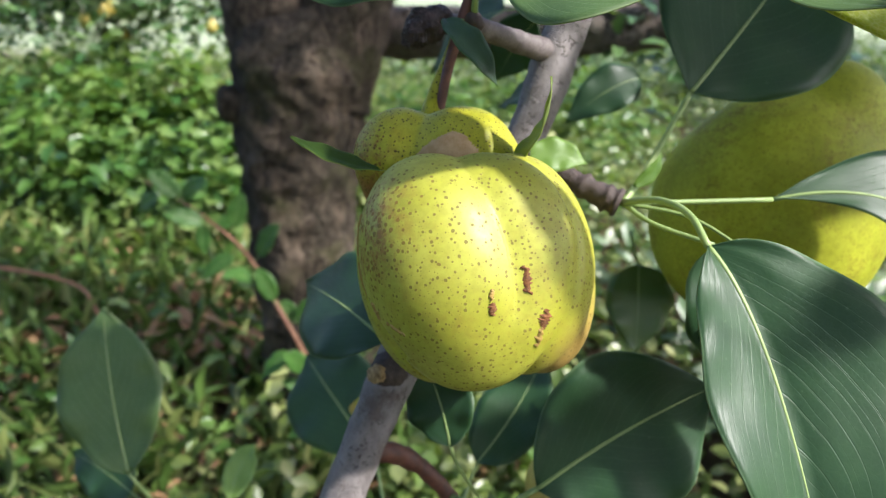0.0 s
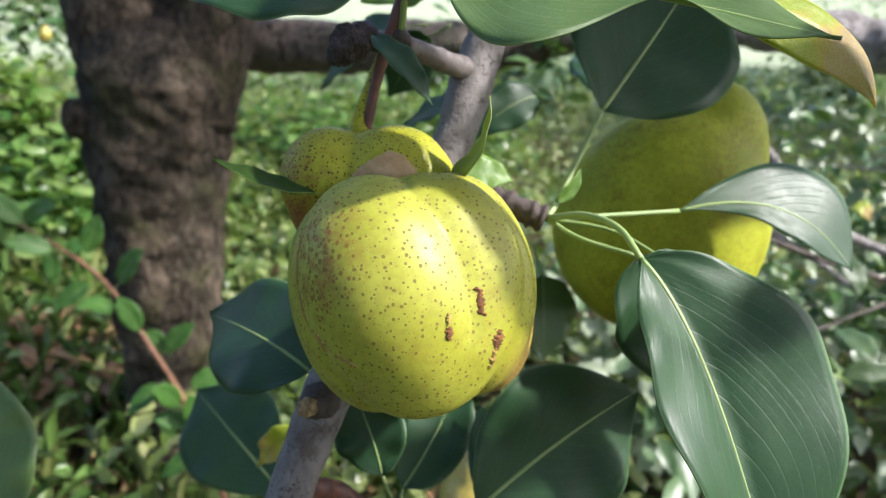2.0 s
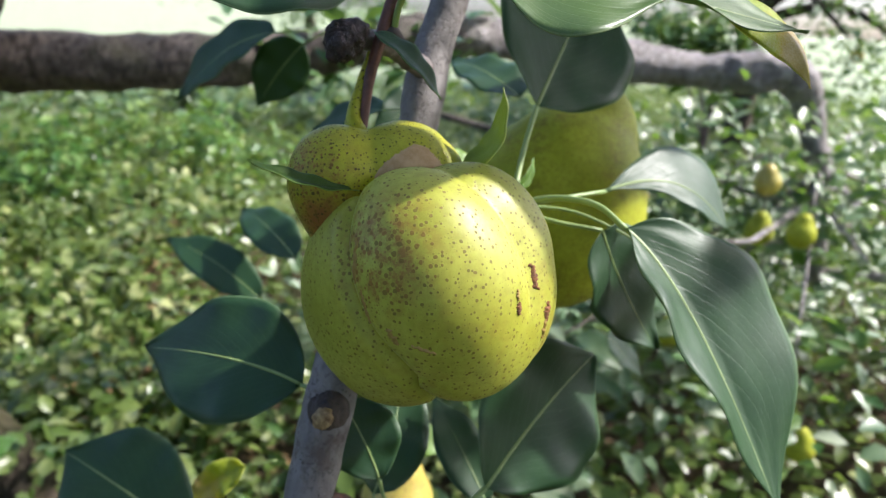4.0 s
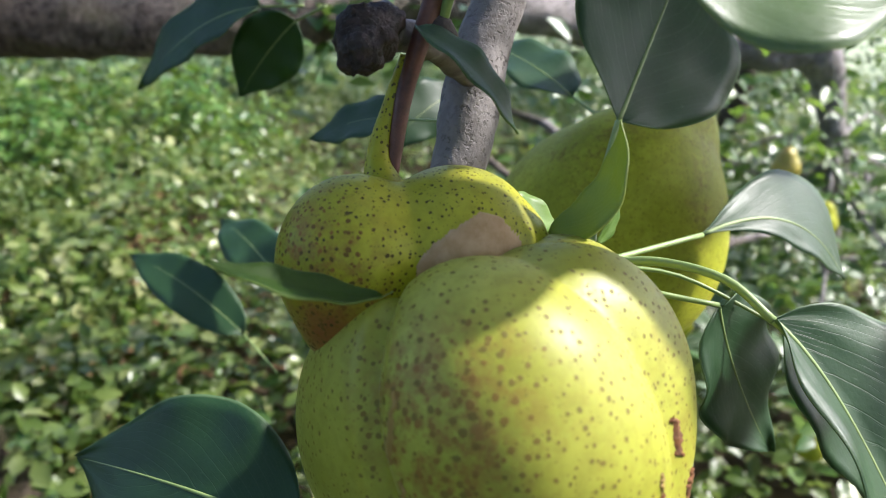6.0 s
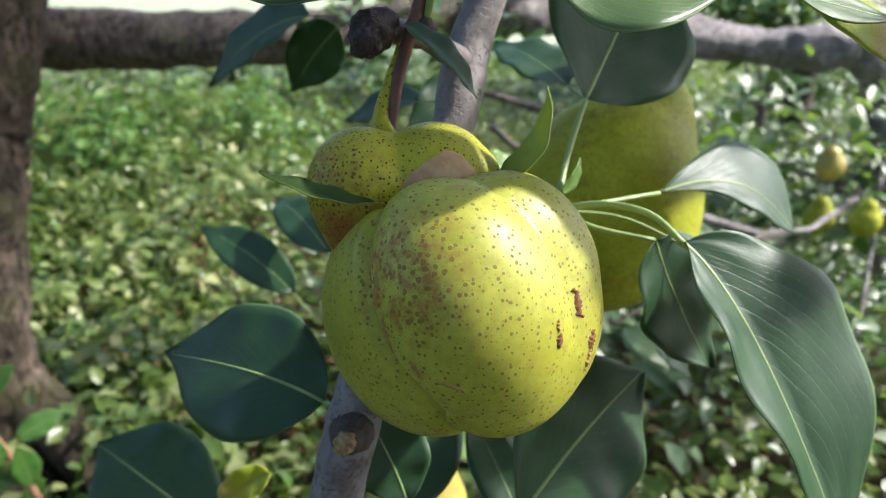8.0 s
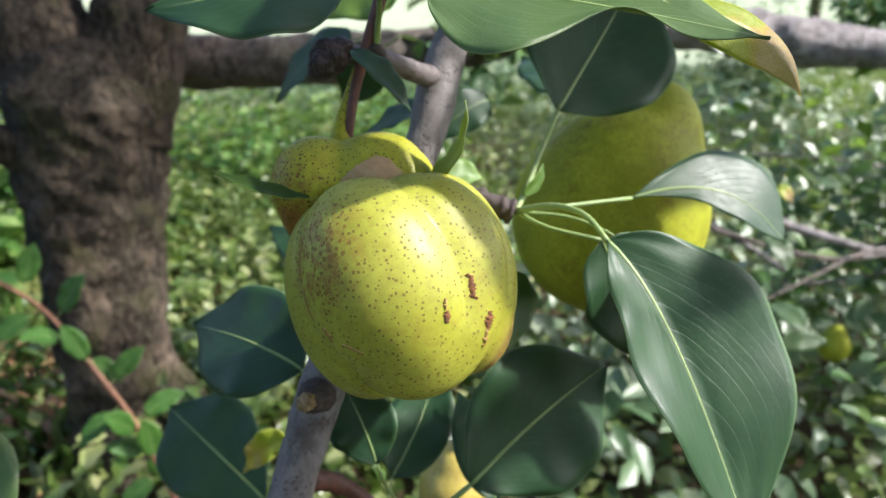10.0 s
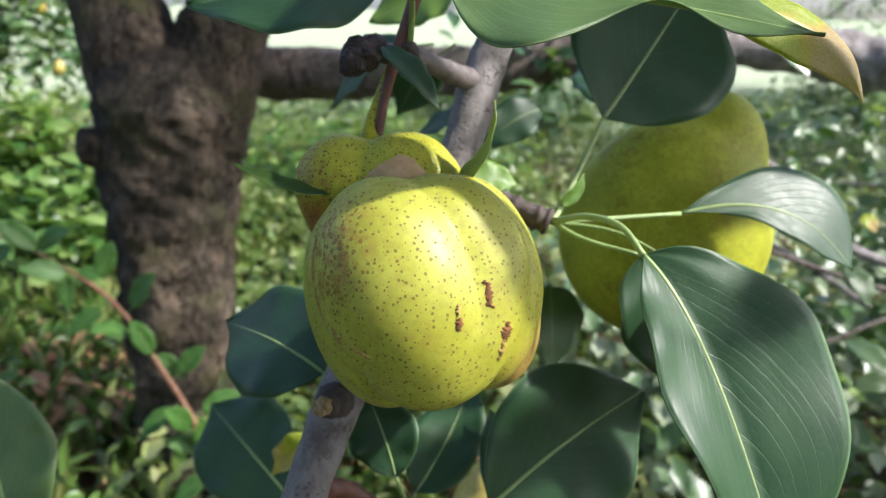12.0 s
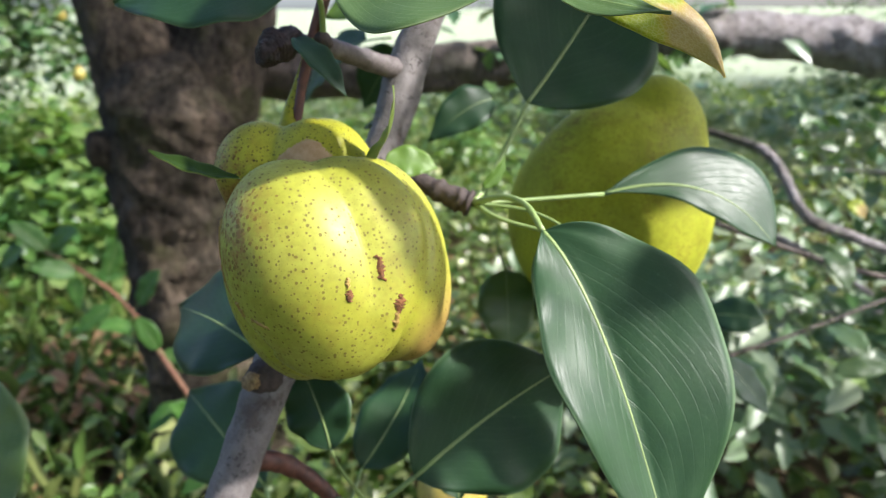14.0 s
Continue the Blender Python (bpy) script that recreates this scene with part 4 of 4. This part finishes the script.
def small_pear(place, r, label, tilt=0.0, group="pears further off", material=None):
    p = Vector(place)
    ob = thing("pear", p, label, "fruit", group)
    lean = Vector((math.sin(tilt), 0, math.cos(tilt)))
    part("body", blob(p, [(p, (r, r, r * 1.05)), (p + lean * r * 0.7, (r * 0.66, r * 0.66, r * 0.85))], 14, 4), material or PEAR_SKIN, ob)
    top = p + lean * r * 1.5
    part("stalk", tube([top - lean * r * 0.1, top + lean * r * 0.5 + Vector((r * 0.1, 0, 0)), top + lean * r * 1.1], [r * 0.09, r * 0.06, r * 0.07], 8, 4), SPUR, ob)
    return ob


small_pear((0.072, 0.322, 0.716), 0.022, "small pale yellow pear hanging low", 0.1, material=UNRIPE)
for i, (x, y, z, r) in enumerate([(1.151, 0.775, 0.728, 0.026), (1.094, 0.739, 0.645, 0.027), (1.100, 0.660, 0.661, 0.026), (1.04, 0.545, 0.295, 0.028), (0.913, 0.767, 0.456, 0.026)]):
    small_pear((x, y, z), r, "yellow-green pear on the low limb", (i % 3 - 1) * 0.2, material=UNRIPE if i == 0 else PEAR_SKIN)

# ---- shoot from the foot of the tree ----
shoot = thing("shoot", (-0.17, 0.90, 0.0), "reddish young shoot with small green leaves", "plant")
part("stem", tube([(-0.14, 0.90, -0.02), (-0.165, 0.915, 0.22), (-0.212, 0.94, 0.395), (-0.265, 0.97, 0.50), (-0.34, 1.05, 0.575), (-0.45, 1.12, 0.63), (-0.54, 1.17, 0.66)], [0.006, 0.005, 0.0045, 0.004, 0.003, 0.002], 10, 7), SHOOT, shoot)


def shoot_leaves():
    rng = random.Random(4)
    pts = curve_through([(-0.19, 0.93, 0.33), (-0.212, 0.94, 0.395), (-0.265, 0.97, 0.50), (-0.34, 1.05, 0.575), (-0.45, 1.12, 0.63), (-0.54, 1.17, 0.66)], 4)
    for i, p in enumerate(pts):
        side = 1 if i % 2 else -1
        d = Vector((side * 0.35 + rng.uniform(-0.5, 0.3), rng.uniform(-0.3, 0.2), rng.uniform(0.1, 0.9) if i % 3 else -0.35)).normalized()
        a = p + d * 0.018
        size = rng.uniform(0.05, 0.075)
        leaf(shoot, a, a + d * size * 0.5 + Vector((0, 0, 0.004)), a + d * size, size * 0.52, (rng.uniform(-0.4, 0.4), -0.75, 0.7), None, [p], "", 6, nu=12, nv=6, fold=0.15)


shoot_leaves()


# ---- plants behind ----
def build_cover():
    rng = np.random.default_rng(11)
    n = 170000
    x = rng.uniform(-1.2, 11.0, n)
    y = rng.uniform(0.2, 9.0, n)
    dist = np.hypot(x, y)
    keep = (y + 0.55 * x < 8.2 + rng.normal(0, 0.35, n)) & (dist > 0.9) & (x > -0.35 + 0.2 * (y - 1) * np.where(y > 3, -1.2, 0.3) + rng.normal(0, 0.12, n)) & (rng.uniform(0, 1, n) < 1.15 - 0.09 * dist)
    x, y = x[keep], y[keep]
    hump = np.array([0.11 + 0.15 * (noise.noise(Vector((a * 1.1, b * 1.1, 5.0))) + 0.6 * noise.noise(Vector((a * 3.2, b * 3.2, 2.0)))) for a, b in zip(x, y)])
    z = np.maximum(0.02, (hump + 0.05) * rng.uniform(0.35, 1.35, len(x)) + 0.02)
    p = np.stack([x, y, z], 1)
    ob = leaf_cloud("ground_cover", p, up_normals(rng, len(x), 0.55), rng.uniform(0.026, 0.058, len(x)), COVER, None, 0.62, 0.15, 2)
    tagged(ob, "low leafy ground cover with dark patches in its colour", "ground cover", kind="stuff")
    n = 14000
    x, y = rng.uniform(-3.2, 0.5, n), rng.uniform(1.0, 4.6, n)
    p = np.stack([x, y, rng.uniform(0.0, 0.09, n)], 1)
    tagged(leaf_cloud("dry_leaves", p, up_normals(rng, n, 0.35), rng.uniform(0.02, 0.05, n), DRY, None, 0.4, 0.15, 3), "brown fallen leaves and straw on bare soil", "leaf litter", kind="stuff")
    n = 22000
    x, y = rng.uniform(-3.2, 0.2, n), rng.uniform(1.0, 4.4, n)
    m = rng.normal(size=(n, 3))
    m[:, 2] *= 0.3
    p = np.stack([x, y, rng.uniform(0.0, 0.10, n)], 1)
    tagged(leaf_cloud("grass_tufts", p, m, rng.uniform(0.06, 0.14, n), STRAW, None, 0.09, 0.25, 6), "thin green and straw-coloured grass blades", "grass", kind="stuff")
    n = 9000
    x, y = rng.uniform(-4.0, 0.8, n), rng.uniform(1.0, 5.0, n)
    m = up_normals(rng, n, 1.6)
    p = np.stack([x, y, rng.uniform(0.02, 0.16, n)], 1)
    tagged(leaf_cloud("weeds", p, m, rng.uniform(0.03, 0.075, n), BRIGHT, None, 0.45, 0.2, 4), "weeds and grass on the orchard floor", "weeds", kind="stuff")
    n = 60000
    x, y = rng.uniform(-9.0, 12.0, n), rng.uniform(-9.0, 9.0, n)
    seen = (y > 0.4 - 0.05 * np.abs(x)) & (x > -1.5) & (np.hypot(x, y) > 0.5) & (y + 0.55 * x < 8)
    keep = ~seen & ~((np.abs(x + 1.5) < 2.6) & (y > 0.9) & (y < 5)) & (np.hypot(x, y) > 0.3)
    x, y = x[keep], y[keep]
    p = np.stack([x, y, rng.uniform(0.01, 0.14, len(x))], 1)
    tagged(leaf_cloud("orchard_weeds", p, up_normals(rng, len(x), 0.6), rng.uniform(0.07, 0.14, len(x)), COVER, None, 0.6, 0.15, 7), "low weeds between the orchard trees", "weeds", kind="stuff")
    n = 40000
    x, y = rng.uniform(-8.0, 14.0, n), rng.uniform(4.5, 18.0, n)
    keep = y + 0.55 * x > 7.4
    p = np.stack([x, y, rng.uniform(0.0, 0.05, n)], 1)[keep]
    m = rng.normal(size=p.shape)
    m[:, 2] *= 0.35
    tagged(leaf_cloud("lawn_grass", p, m, rng.uniform(0.05, 0.11, len(p)), STRAW, None, 0.22, 0.2, 5), "sunlit lawn grass", "grass", kind="stuff")


build_cover()


def bush(name, label, category, place, radii, count, size, material, seed, stems=5, hollow=0.45):
    """A bush: bare stems, and a crown of many leaves in uneven clumps with gaps."""
    rng = np.random.default_rng(seed)
    c, r = np.array(place), np.array(radii)
    ob = thing(name, (place[0], place[1], 0.0), label, category)
    k = max(10, count // 130)
    dirs = rng.normal(size=(k, 3))
    dirs /= np.linalg.norm(dirs, axis=1, keepdims=True)
    clump = c + dirs * r * rng.uniform(hollow, 1.05, (k, 1))
    which = rng.integers(0, k, count)
    p = clump[which] + rng.normal(size=(count, 3)) * r.mean() * 0.17
    p = p[p[:, 2] > 0.03]
    nn = up_normals(rng, len(p), 0.55) + (p - c) / r * 0.5
    leaf_cloud("foliage", p, nn, rng.uniform(0.6, 1.15, len(p)) * size, material, ob, 0.58, 0.18, seed)
    for i in range(stems):
        q = clump[rng.integers(0, k)]
        foot = Vector((place[0] + rng.uniform(-0.15, 0.15), place[1] + rng.uniform(-0.15, 0.15), -0.03))
        half = foot.lerp(Vector(q), 0.5) + Vector((rng.uniform(-0.1, 0.1), rng.uniform(-0.1, 0.1), 0.05))
        part("stem", tube([foot, half, Vector(q)], [0.014, 0.010, 0.005], 8, 5), SPUR, ob)
    return ob


bush("bush", "leafy bright green bush in the sun", "bush", (-1.25, 2.95, 0.26), (0.7, 0.5, 0.30), 4200, 0.09, BRIGHT, 21)
bush("bush", "leafy green bush beside the trunk", "bush", (-2.5, 3.6, 0.28), (0.9, 0.6, 0.30), 4000, 0.085, BRIGHT, 22)
bush("bush", "sunlit green plants behind the trunk", "bush", (0.35, 3.9, 0.2), (0.9, 0.6, 0.25), 4000, 0.07, BRIGHT, 23)

for i, (x, y, w, hgt) in enumerate([(0.9, 6.2, 1.0, 0.34), (2.5, 5.6, 1.1, 0.36), (4.2, 4.9, 1.1, 0.38), (5.6, 3.8, 1.0, 0.4), (-0.9, 6.8, 0.9, 0.36), (6.3, 2.2, 0.9, 0.42)]):
    bush("bush", "low bush with sun glints painted into pale leaves", "bush", (x, y, hgt * 0.7), (w, 0.6, hgt), 2600, 0.085, GLINT, 60 + i, 3)


def far_tree(place, height, spread, count, seed, label, pears=0, pale=0, low=0.30):
    """A low orchard tree: leaning trunk, limbs, clumps of leaves, a few pears."""
    rng = np.random.default_rng(seed)
    x, y = place
    ob = thing("pear_tree", (x, y, 0.0), label, "tree")
    top = Vector((x + rng.uniform(-0.2, 0.2), y, height * 0.5))
    part("trunk", tube([(x, y, -0.05), (x + 0.05, y, height * 0.25), top], [0.11, 0.085, 0.07], 16, 8, 0.1, 9.0), TRUNK, ob)
    ends = []
    for i in range(9):
        a = 2 * math.pi * i / 9 + rng.uniform(-0.3, 0.3)
        e = Vector((x + math.cos(a) * spread * rng.uniform(0.5, 1.0), y + math.sin(a) * spread * rng.uniform(0.5, 1.0), height * rng.uniform(low, 1.0)))
        m = top.lerp(e, 0.5) + Vector((0, 0, 0.15))
        part("limb", tube([top - Vector((0, 0, 0.2)), m, e], [0.05, 0.03, 0.01], 10, 6, 0.1, 14.0), TRUNK, ob)
        ends += [m, e, m.lerp(e, 0.5), m.lerp(e, 0.8)]
    cl = np.array([tuple(e) for e in ends])
    cl = np.concatenate([cl, cl + rng.normal(size=cl.shape) * 0.22])
    p = cl[rng.integers(0, len(cl), count)] + rng.normal(size=(count, 3)) * spread * 0.16
    p = p[p[:, 2] > 0.1]
    leaf_cloud("crown", p, up_normals(rng, len(p), 0.8), rng.uniform(0.05, 0.085, len(p)), PEARLEAF, ob, 0.55, 0.15, seed)
    # whitish leaves among the crown, as painted sky glints
    if pale:
        q = cl[rng.integers(0, len(cl), pale)] + rng.normal(size=(pale, 3)) * spread * 0.17
        q = q[q[:, 2] > 0.1]
        leaf_cloud("crown", q, up_normals(rng, len(q), 0.8), rng.uniform(0.05, 0.085, len(q)), GLINT, ob, 0.55, 0.15, seed + 500)
    for i in range(pears):
        q = p[rng.integers(0, len(p))]
        small_pear((q[0], q[1], max(0.2, q[2] - 0.05)), 0.042, "yellow-green pear hanging in the far tree", rng.uniform(-0.2, 0.2), "pears in the far tree", UNRIPE)
    return ob


far_tree((-2.35, 4.9), 2.3, 1.7, 4500, 31, "low pear tree with yellow pears in the sun", 6, 6500, 0.10)
bush("pear_tree_foliage", "leafy low branches of the far pear tree", "foliage", (-2.3, 4.7, 0.85), (1.35, 0.5, 0.36), 2600, 0.085, PEARLEAF, 25, 5, 0.2)
bush("pear_tree_foliage", "leafy low branches of a pear tree beyond the limb", "foliage", (3.45, 2.75, 1.0), (0.55, 0.35, 0.30), 1100, 0.075, PEARLEAF, 27, 4, 0.2)
rng_pears = random.Random(77)
for i in range(16):
    small_pear((rng_pears.uniform(-3.0, -1.0), rng_pears.uniform(3.9, 5.0), rng_pears.uniform(0.62, 1.08)), 0.033, "yellow-green pear hanging in the far tree", rng_pears.uniform(-0.2, 0.2), "pears in the far tree", UNRIPE)
far_tree((4.6, 3.2), 2.6, 1.6, 2800, 32, "leafy pear tree in patchy sun", 5, 1500)
far_tree((4.0, 10.5), 3.0, 2.0, 8000, 33, "orchard tree at the edge of the lawn")
far_tree((-7.0, 9.5), 3.6, 2.6, 8000, 34, "orchard tree at the edge of the lawn")
far_tree((-3.6, -1.2), 3.2, 1.9, 6000, 36, "leafy orchard tree in the next row")
far_tree((-1.4, -4.4), 3.4, 2.0, 6000, 37, "leafy orchard tree in the next row")
far_tree((2.4, -5.6), 3.4, 2.0, 6000, 38, "leafy orchard tree in the next row")
far_tree((8.5, 8.5), 3.6, 2.6, 8000, 35, "orchard tree at the edge of the lawn")


def round_pears(p):
    """Where the leaves stay thin, round the hanging pears."""
    return (p[:, 0] > 0.7) & (p[:, 0] < 1.2) & (p[:, 1] > 0.4) & (p[:, 1] < 0.85) & (p[:, 2] > 0.58) & (p[:, 2] < 0.82)


def low_foliage():
    """The leafy end of the long low limb, with thin twigs."""
    rng = np.random.default_rng(41)
    ob = thing("pear_limb_foliage", (1.35, 0.75, 0.0), "leafy low pear twigs in patchy sun", "foliage")
    starts = [(1.43, 0.82, 0.70), (1.44, 0.80, 0.6), (1.43, 0.84, 0.74), (1.44, 0.78, 0.5), (1.43, 0.83, 0.69)]
    cl = []
    for i in range(22):
        s = Vector(starts[i % 5])
        e = Vector((rng.uniform(0.75, 2.3), rng.uniform(0.35, 1.5), rng.uniform(0.12, 0.72)))
        m = s.lerp(e, 0.5) + Vector((0, 0, rng.uniform(-0.05, 0.1)))
        part("twig", tube([s, m, e], [0.006, 0.004, 0.002], 8, 6), LIMB, ob)
        cl += [m.lerp(e, f) for f in (0.0, 0.3, 0.6, 0.85, 1.0)]
    cl = np.array([tuple(c) for c in cl])
    n = 1700
    p = cl[rng.integers(0, len(cl), n)] + rng.normal(size=(n, 3)) * 0.085
    p = p[(p[:, 2] > 0.05) & (np.hypot(p[:, 0], p[:, 1]) > 0.8) & ~round_pears(p)]
    leaf_cloud("foliage", p, up_normals(rng, len(p), 0.7), rng.uniform(0.03, 0.055, len(p)), BRIGHT, ob, 0.55, 0.15, 42)
    # whitish leaves that paint the glints among the low twigs
    q = cl[rng.integers(0, len(cl), 2000)] + rng.normal(size=(2000, 3)) * 0.09
    q = q[(q[:, 2] > 0.05) & (np.hypot(q[:, 0], q[:, 1]) > 0.85) & ~round_pears(q)]
    leaf_cloud("foliage", q, up_normals(rng, len(q), 0.7) + np.array([0.0, -0.7, 0.0]), rng.uniform(0.03, 0.055, len(q)), GLINT, ob, 0.55, 0.15, 43)
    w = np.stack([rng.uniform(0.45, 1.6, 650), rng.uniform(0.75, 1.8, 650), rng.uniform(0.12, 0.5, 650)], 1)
    leaf_cloud("foliage", w, up_normals(rng, 650, 0.6) + np.array([0.0, -0.8, 0.0]), rng.uniform(0.05, 0.085, 650), GLINT, ob, 0.5, 0.15, 45)
    f = rng.uniform(0, 1, 150)
    p = np.stack([0.30 + 0.42 * f, 1.34 - 0.11 * f, 0.91 + 0.06 * f], 1) + rng.normal(size=(150, 3)) * 0.05
    leaf_cloud("limb_leaves", p, up_normals(rng, 150, 0.9), rng.uniform(0.045, 0.075, 150), PEARLEAF, tree, 0.55, 0.15, 44)


low_foliage()


def side_twigs():
    """Thin twigs with a few pale glossy leaves, halfway to the low limb."""
    ob = thing("pear_twig", (0.62, 0.55, 0.74), "thin pear twigs with pale glossy leaves", "branch")
    low = [(0.357, 0.484, 0.6965), (0.449, 0.495, 0.712), (0.542, 0.508, 0.731), (0.653, 0.538, 0.738), (0.84, 0.60, 0.70), (1.05, 0.70, 0.66), (1.335, 0.80, 0.65)]
    high = [(0.403, 0.5945, 0.792), (0.529, 0.579, 0.7465), (0.626, 0.570, 0.72), (0.72, 0.580, 0.71), (0.84, 0.60, 0.70)]
    part("stem", tube(low, [0.0016, 0.002, 0.0024, 0.003, 0.004, 0.006, 0.009], 10, 6, 0.08, 120.0), LIMB, ob)
    part("stem", tube(high, [0.003, 0.0032, 0.0034, 0.0036, 0.0036], 10, 6, 0.1, 120.0), LIMB, ob)
    for a, b, w, kind in [((0.326, 0.434, 0.7238), (0.3345, 0.384, 0.707), 0.030, 3), ((0.4445, 0.482, 0.796), (0.446, 0.451, 0.769), 0.020, 3), ((0.442, 0.461, 0.733), (0.443, 0.414, 0.722), 0.022, 3),
                          ((0.4285, 0.432, 0.704), (0.48, 0.424, 0.706), 0.016, 3), ((0.346, 0.499, 0.735), (0.387, 0.471, 0.7365), 0.028, 0), ((0.419, 0.511, 0.7425), (0.421, 0.4875, 0.738), 0.016, 3),
                          ((0.54, 0.578, 0.81), (0.558, 0.57, 0.795), 0.015, 2), ((0.484, 0.633, 0.787), (0.5206, 0.623, 0.777), 0.020, 3)]:
        a, b = Vector(a), Vector(b)
        root = min((Vector(p) for p in low + high), key=lambda p: (p - a).length)
        leaf(ob, a, a.lerp(b, 0.5) + Vector((0.0, -0.003, 0.004)), b, w * 1.25, (-0.1, -0.75, 0.65), (-0.05, -0.85, 0.5), [root], "", kind, nu=14, nv=6, fold=0.12)


side_twigs()


def litter():
    rng = np.random.default_rng(71)
    at = np.array([(-0.62, 1.55, 0.06), (-0.78, 1.75, 0.06), (-0.45, 1.75, 0.05), (-1.1, 1.6, 0.05), (0.1, 1.7, 0.04)])
    p = at[rng.integers(0, 5, 520)] + rng.normal(size=(520, 3)) * np.array([0.12, 0.10, 0.035])
    tagged(leaf_cloud("dry_leaf_heap", p, up_normals(rng, 520, 0.9), rng.uniform(0.05, 0.10, 520), DRY, None, 0.35, 0.3, 72), "heap of curled orange-brown dry leaves", "leaf litter", kind="stuff")
    rod = thing("stick", (-1.05, 1.65, 0.2), "thin dry brown stick among the weeds", "stick")
    part("rod", tube([(-1.62, 1.75, 0.25), (-1.30, 1.72, 0.255), (-1.02, 1.66, 0.23), (-0.94, 1.62, 0.16), (-0.88, 1.58, 0.0)], [0.006, 0.006, 0.005, 0.005, 0.004], 10, 6, 0.1, 40.0), SHOOT, rod)


litter()


def unseen_shade_crown():
    """Leaves added out of sight as the tree's crown, to break the sun into flecks and shade the trunk; a gap is cut
    over the fruit.
    """
    rng = np.random.default_rng(51)
    k, n = 90, 11000
    cl = np.stack([rng.uniform(-1.2, 1.6, k), rng.uniform(-1.6, 1.0, k), rng.uniform(1.75, 2.9, k)], 1)
    trunk_side = np.stack([rng.uniform(0.2, 0.65, 13), rng.uniform(0.25, 0.62, 13), rng.uniform(1.9, 2.7, 13)], 1)
    cl = np.concatenate([cl, trunk_side])
    cl[:, :2] += (cl[:, 2:3] - 0.6) * np.array([0.56, -0.15])
    over_trunk = np.stack([rng.uniform(0.75, 1.45, 16), rng.uniform(0.62, 0.95, 16), rng.uniform(1.95, 2.5, 16)], 1)
    back_side = np.stack([rng.uniform(-2.4, 0.0, 50), rng.uniform(-2.2, 0.7, 50), rng.uniform(1.6, 2.9, 50)], 1)
    cl = np.concatenate([cl, over_trunk, back_side])
    p = cl[rng.integers(0, len(cl), n)] + rng.normal(size=(n, 3)) * 0.12
    fall = p - np.array(SUN) * ((p[:, 2:3] - 0.93) / SUN.z)
    gap = (fall[:, 0] > -0.10) & (fall[:, 0] < 0.36) & (fall[:, 1] > -0.02) & (fall[:, 1] < 0.36)
    low = p - np.array(SUN) * ((p[:, 2:3] - 0.2) / SUN.z)
    glade = (low[:, 0] < -0.3) & (low[:, 1] > 0.9) & (rng.uniform(0, 1, len(p)) < 0.93)
    foot = p - np.array(SUN) * ((p[:, 2:3] - 0.4) / SUN.z)
    side = (foot[:, 0] > -0.45) & (foot[:, 0] < 0.0) & (foot[:, 1] > 1.05) & (foot[:, 1] < 1.5) & (rng.uniform(0, 1, len(p)) < 0.8)
    open_side = ((foot[:, 0] > 0.45) | ((foot[:, 0] > 0.05) & (foot[:, 1] > 0.6))) & (rng.uniform(0, 1, len(p)) < 0.93)
    limb_fall = p - np.array(SUN) * ((p[:, 2:3] - 0.96) / SUN.z)
    on_limb = (limb_fall[:, 0] > 0.25) & (limb_fall[:, 1] > 0.8) & (limb_fall[:, 1] < 1.6)
    p = p[~on_limb & ~gap & ~glade & ~side & ~open_side & (p[:, 2] > 1.5)]
    # extra unseen leaves that keep the trunk in shade
    dense = over_trunk[rng.integers(0, 16, 300)] + rng.normal(size=(300, 3)) * 0.10
    p = np.concatenate([p, dense])
    leaf_cloud("crown", p, up_normals(rng, len(p), 0.6), rng.uniform(0.06, 0.09, len(p)), PEARLEAF, tree, 0.6, 0.15, 52)


unseen_shade_crown()
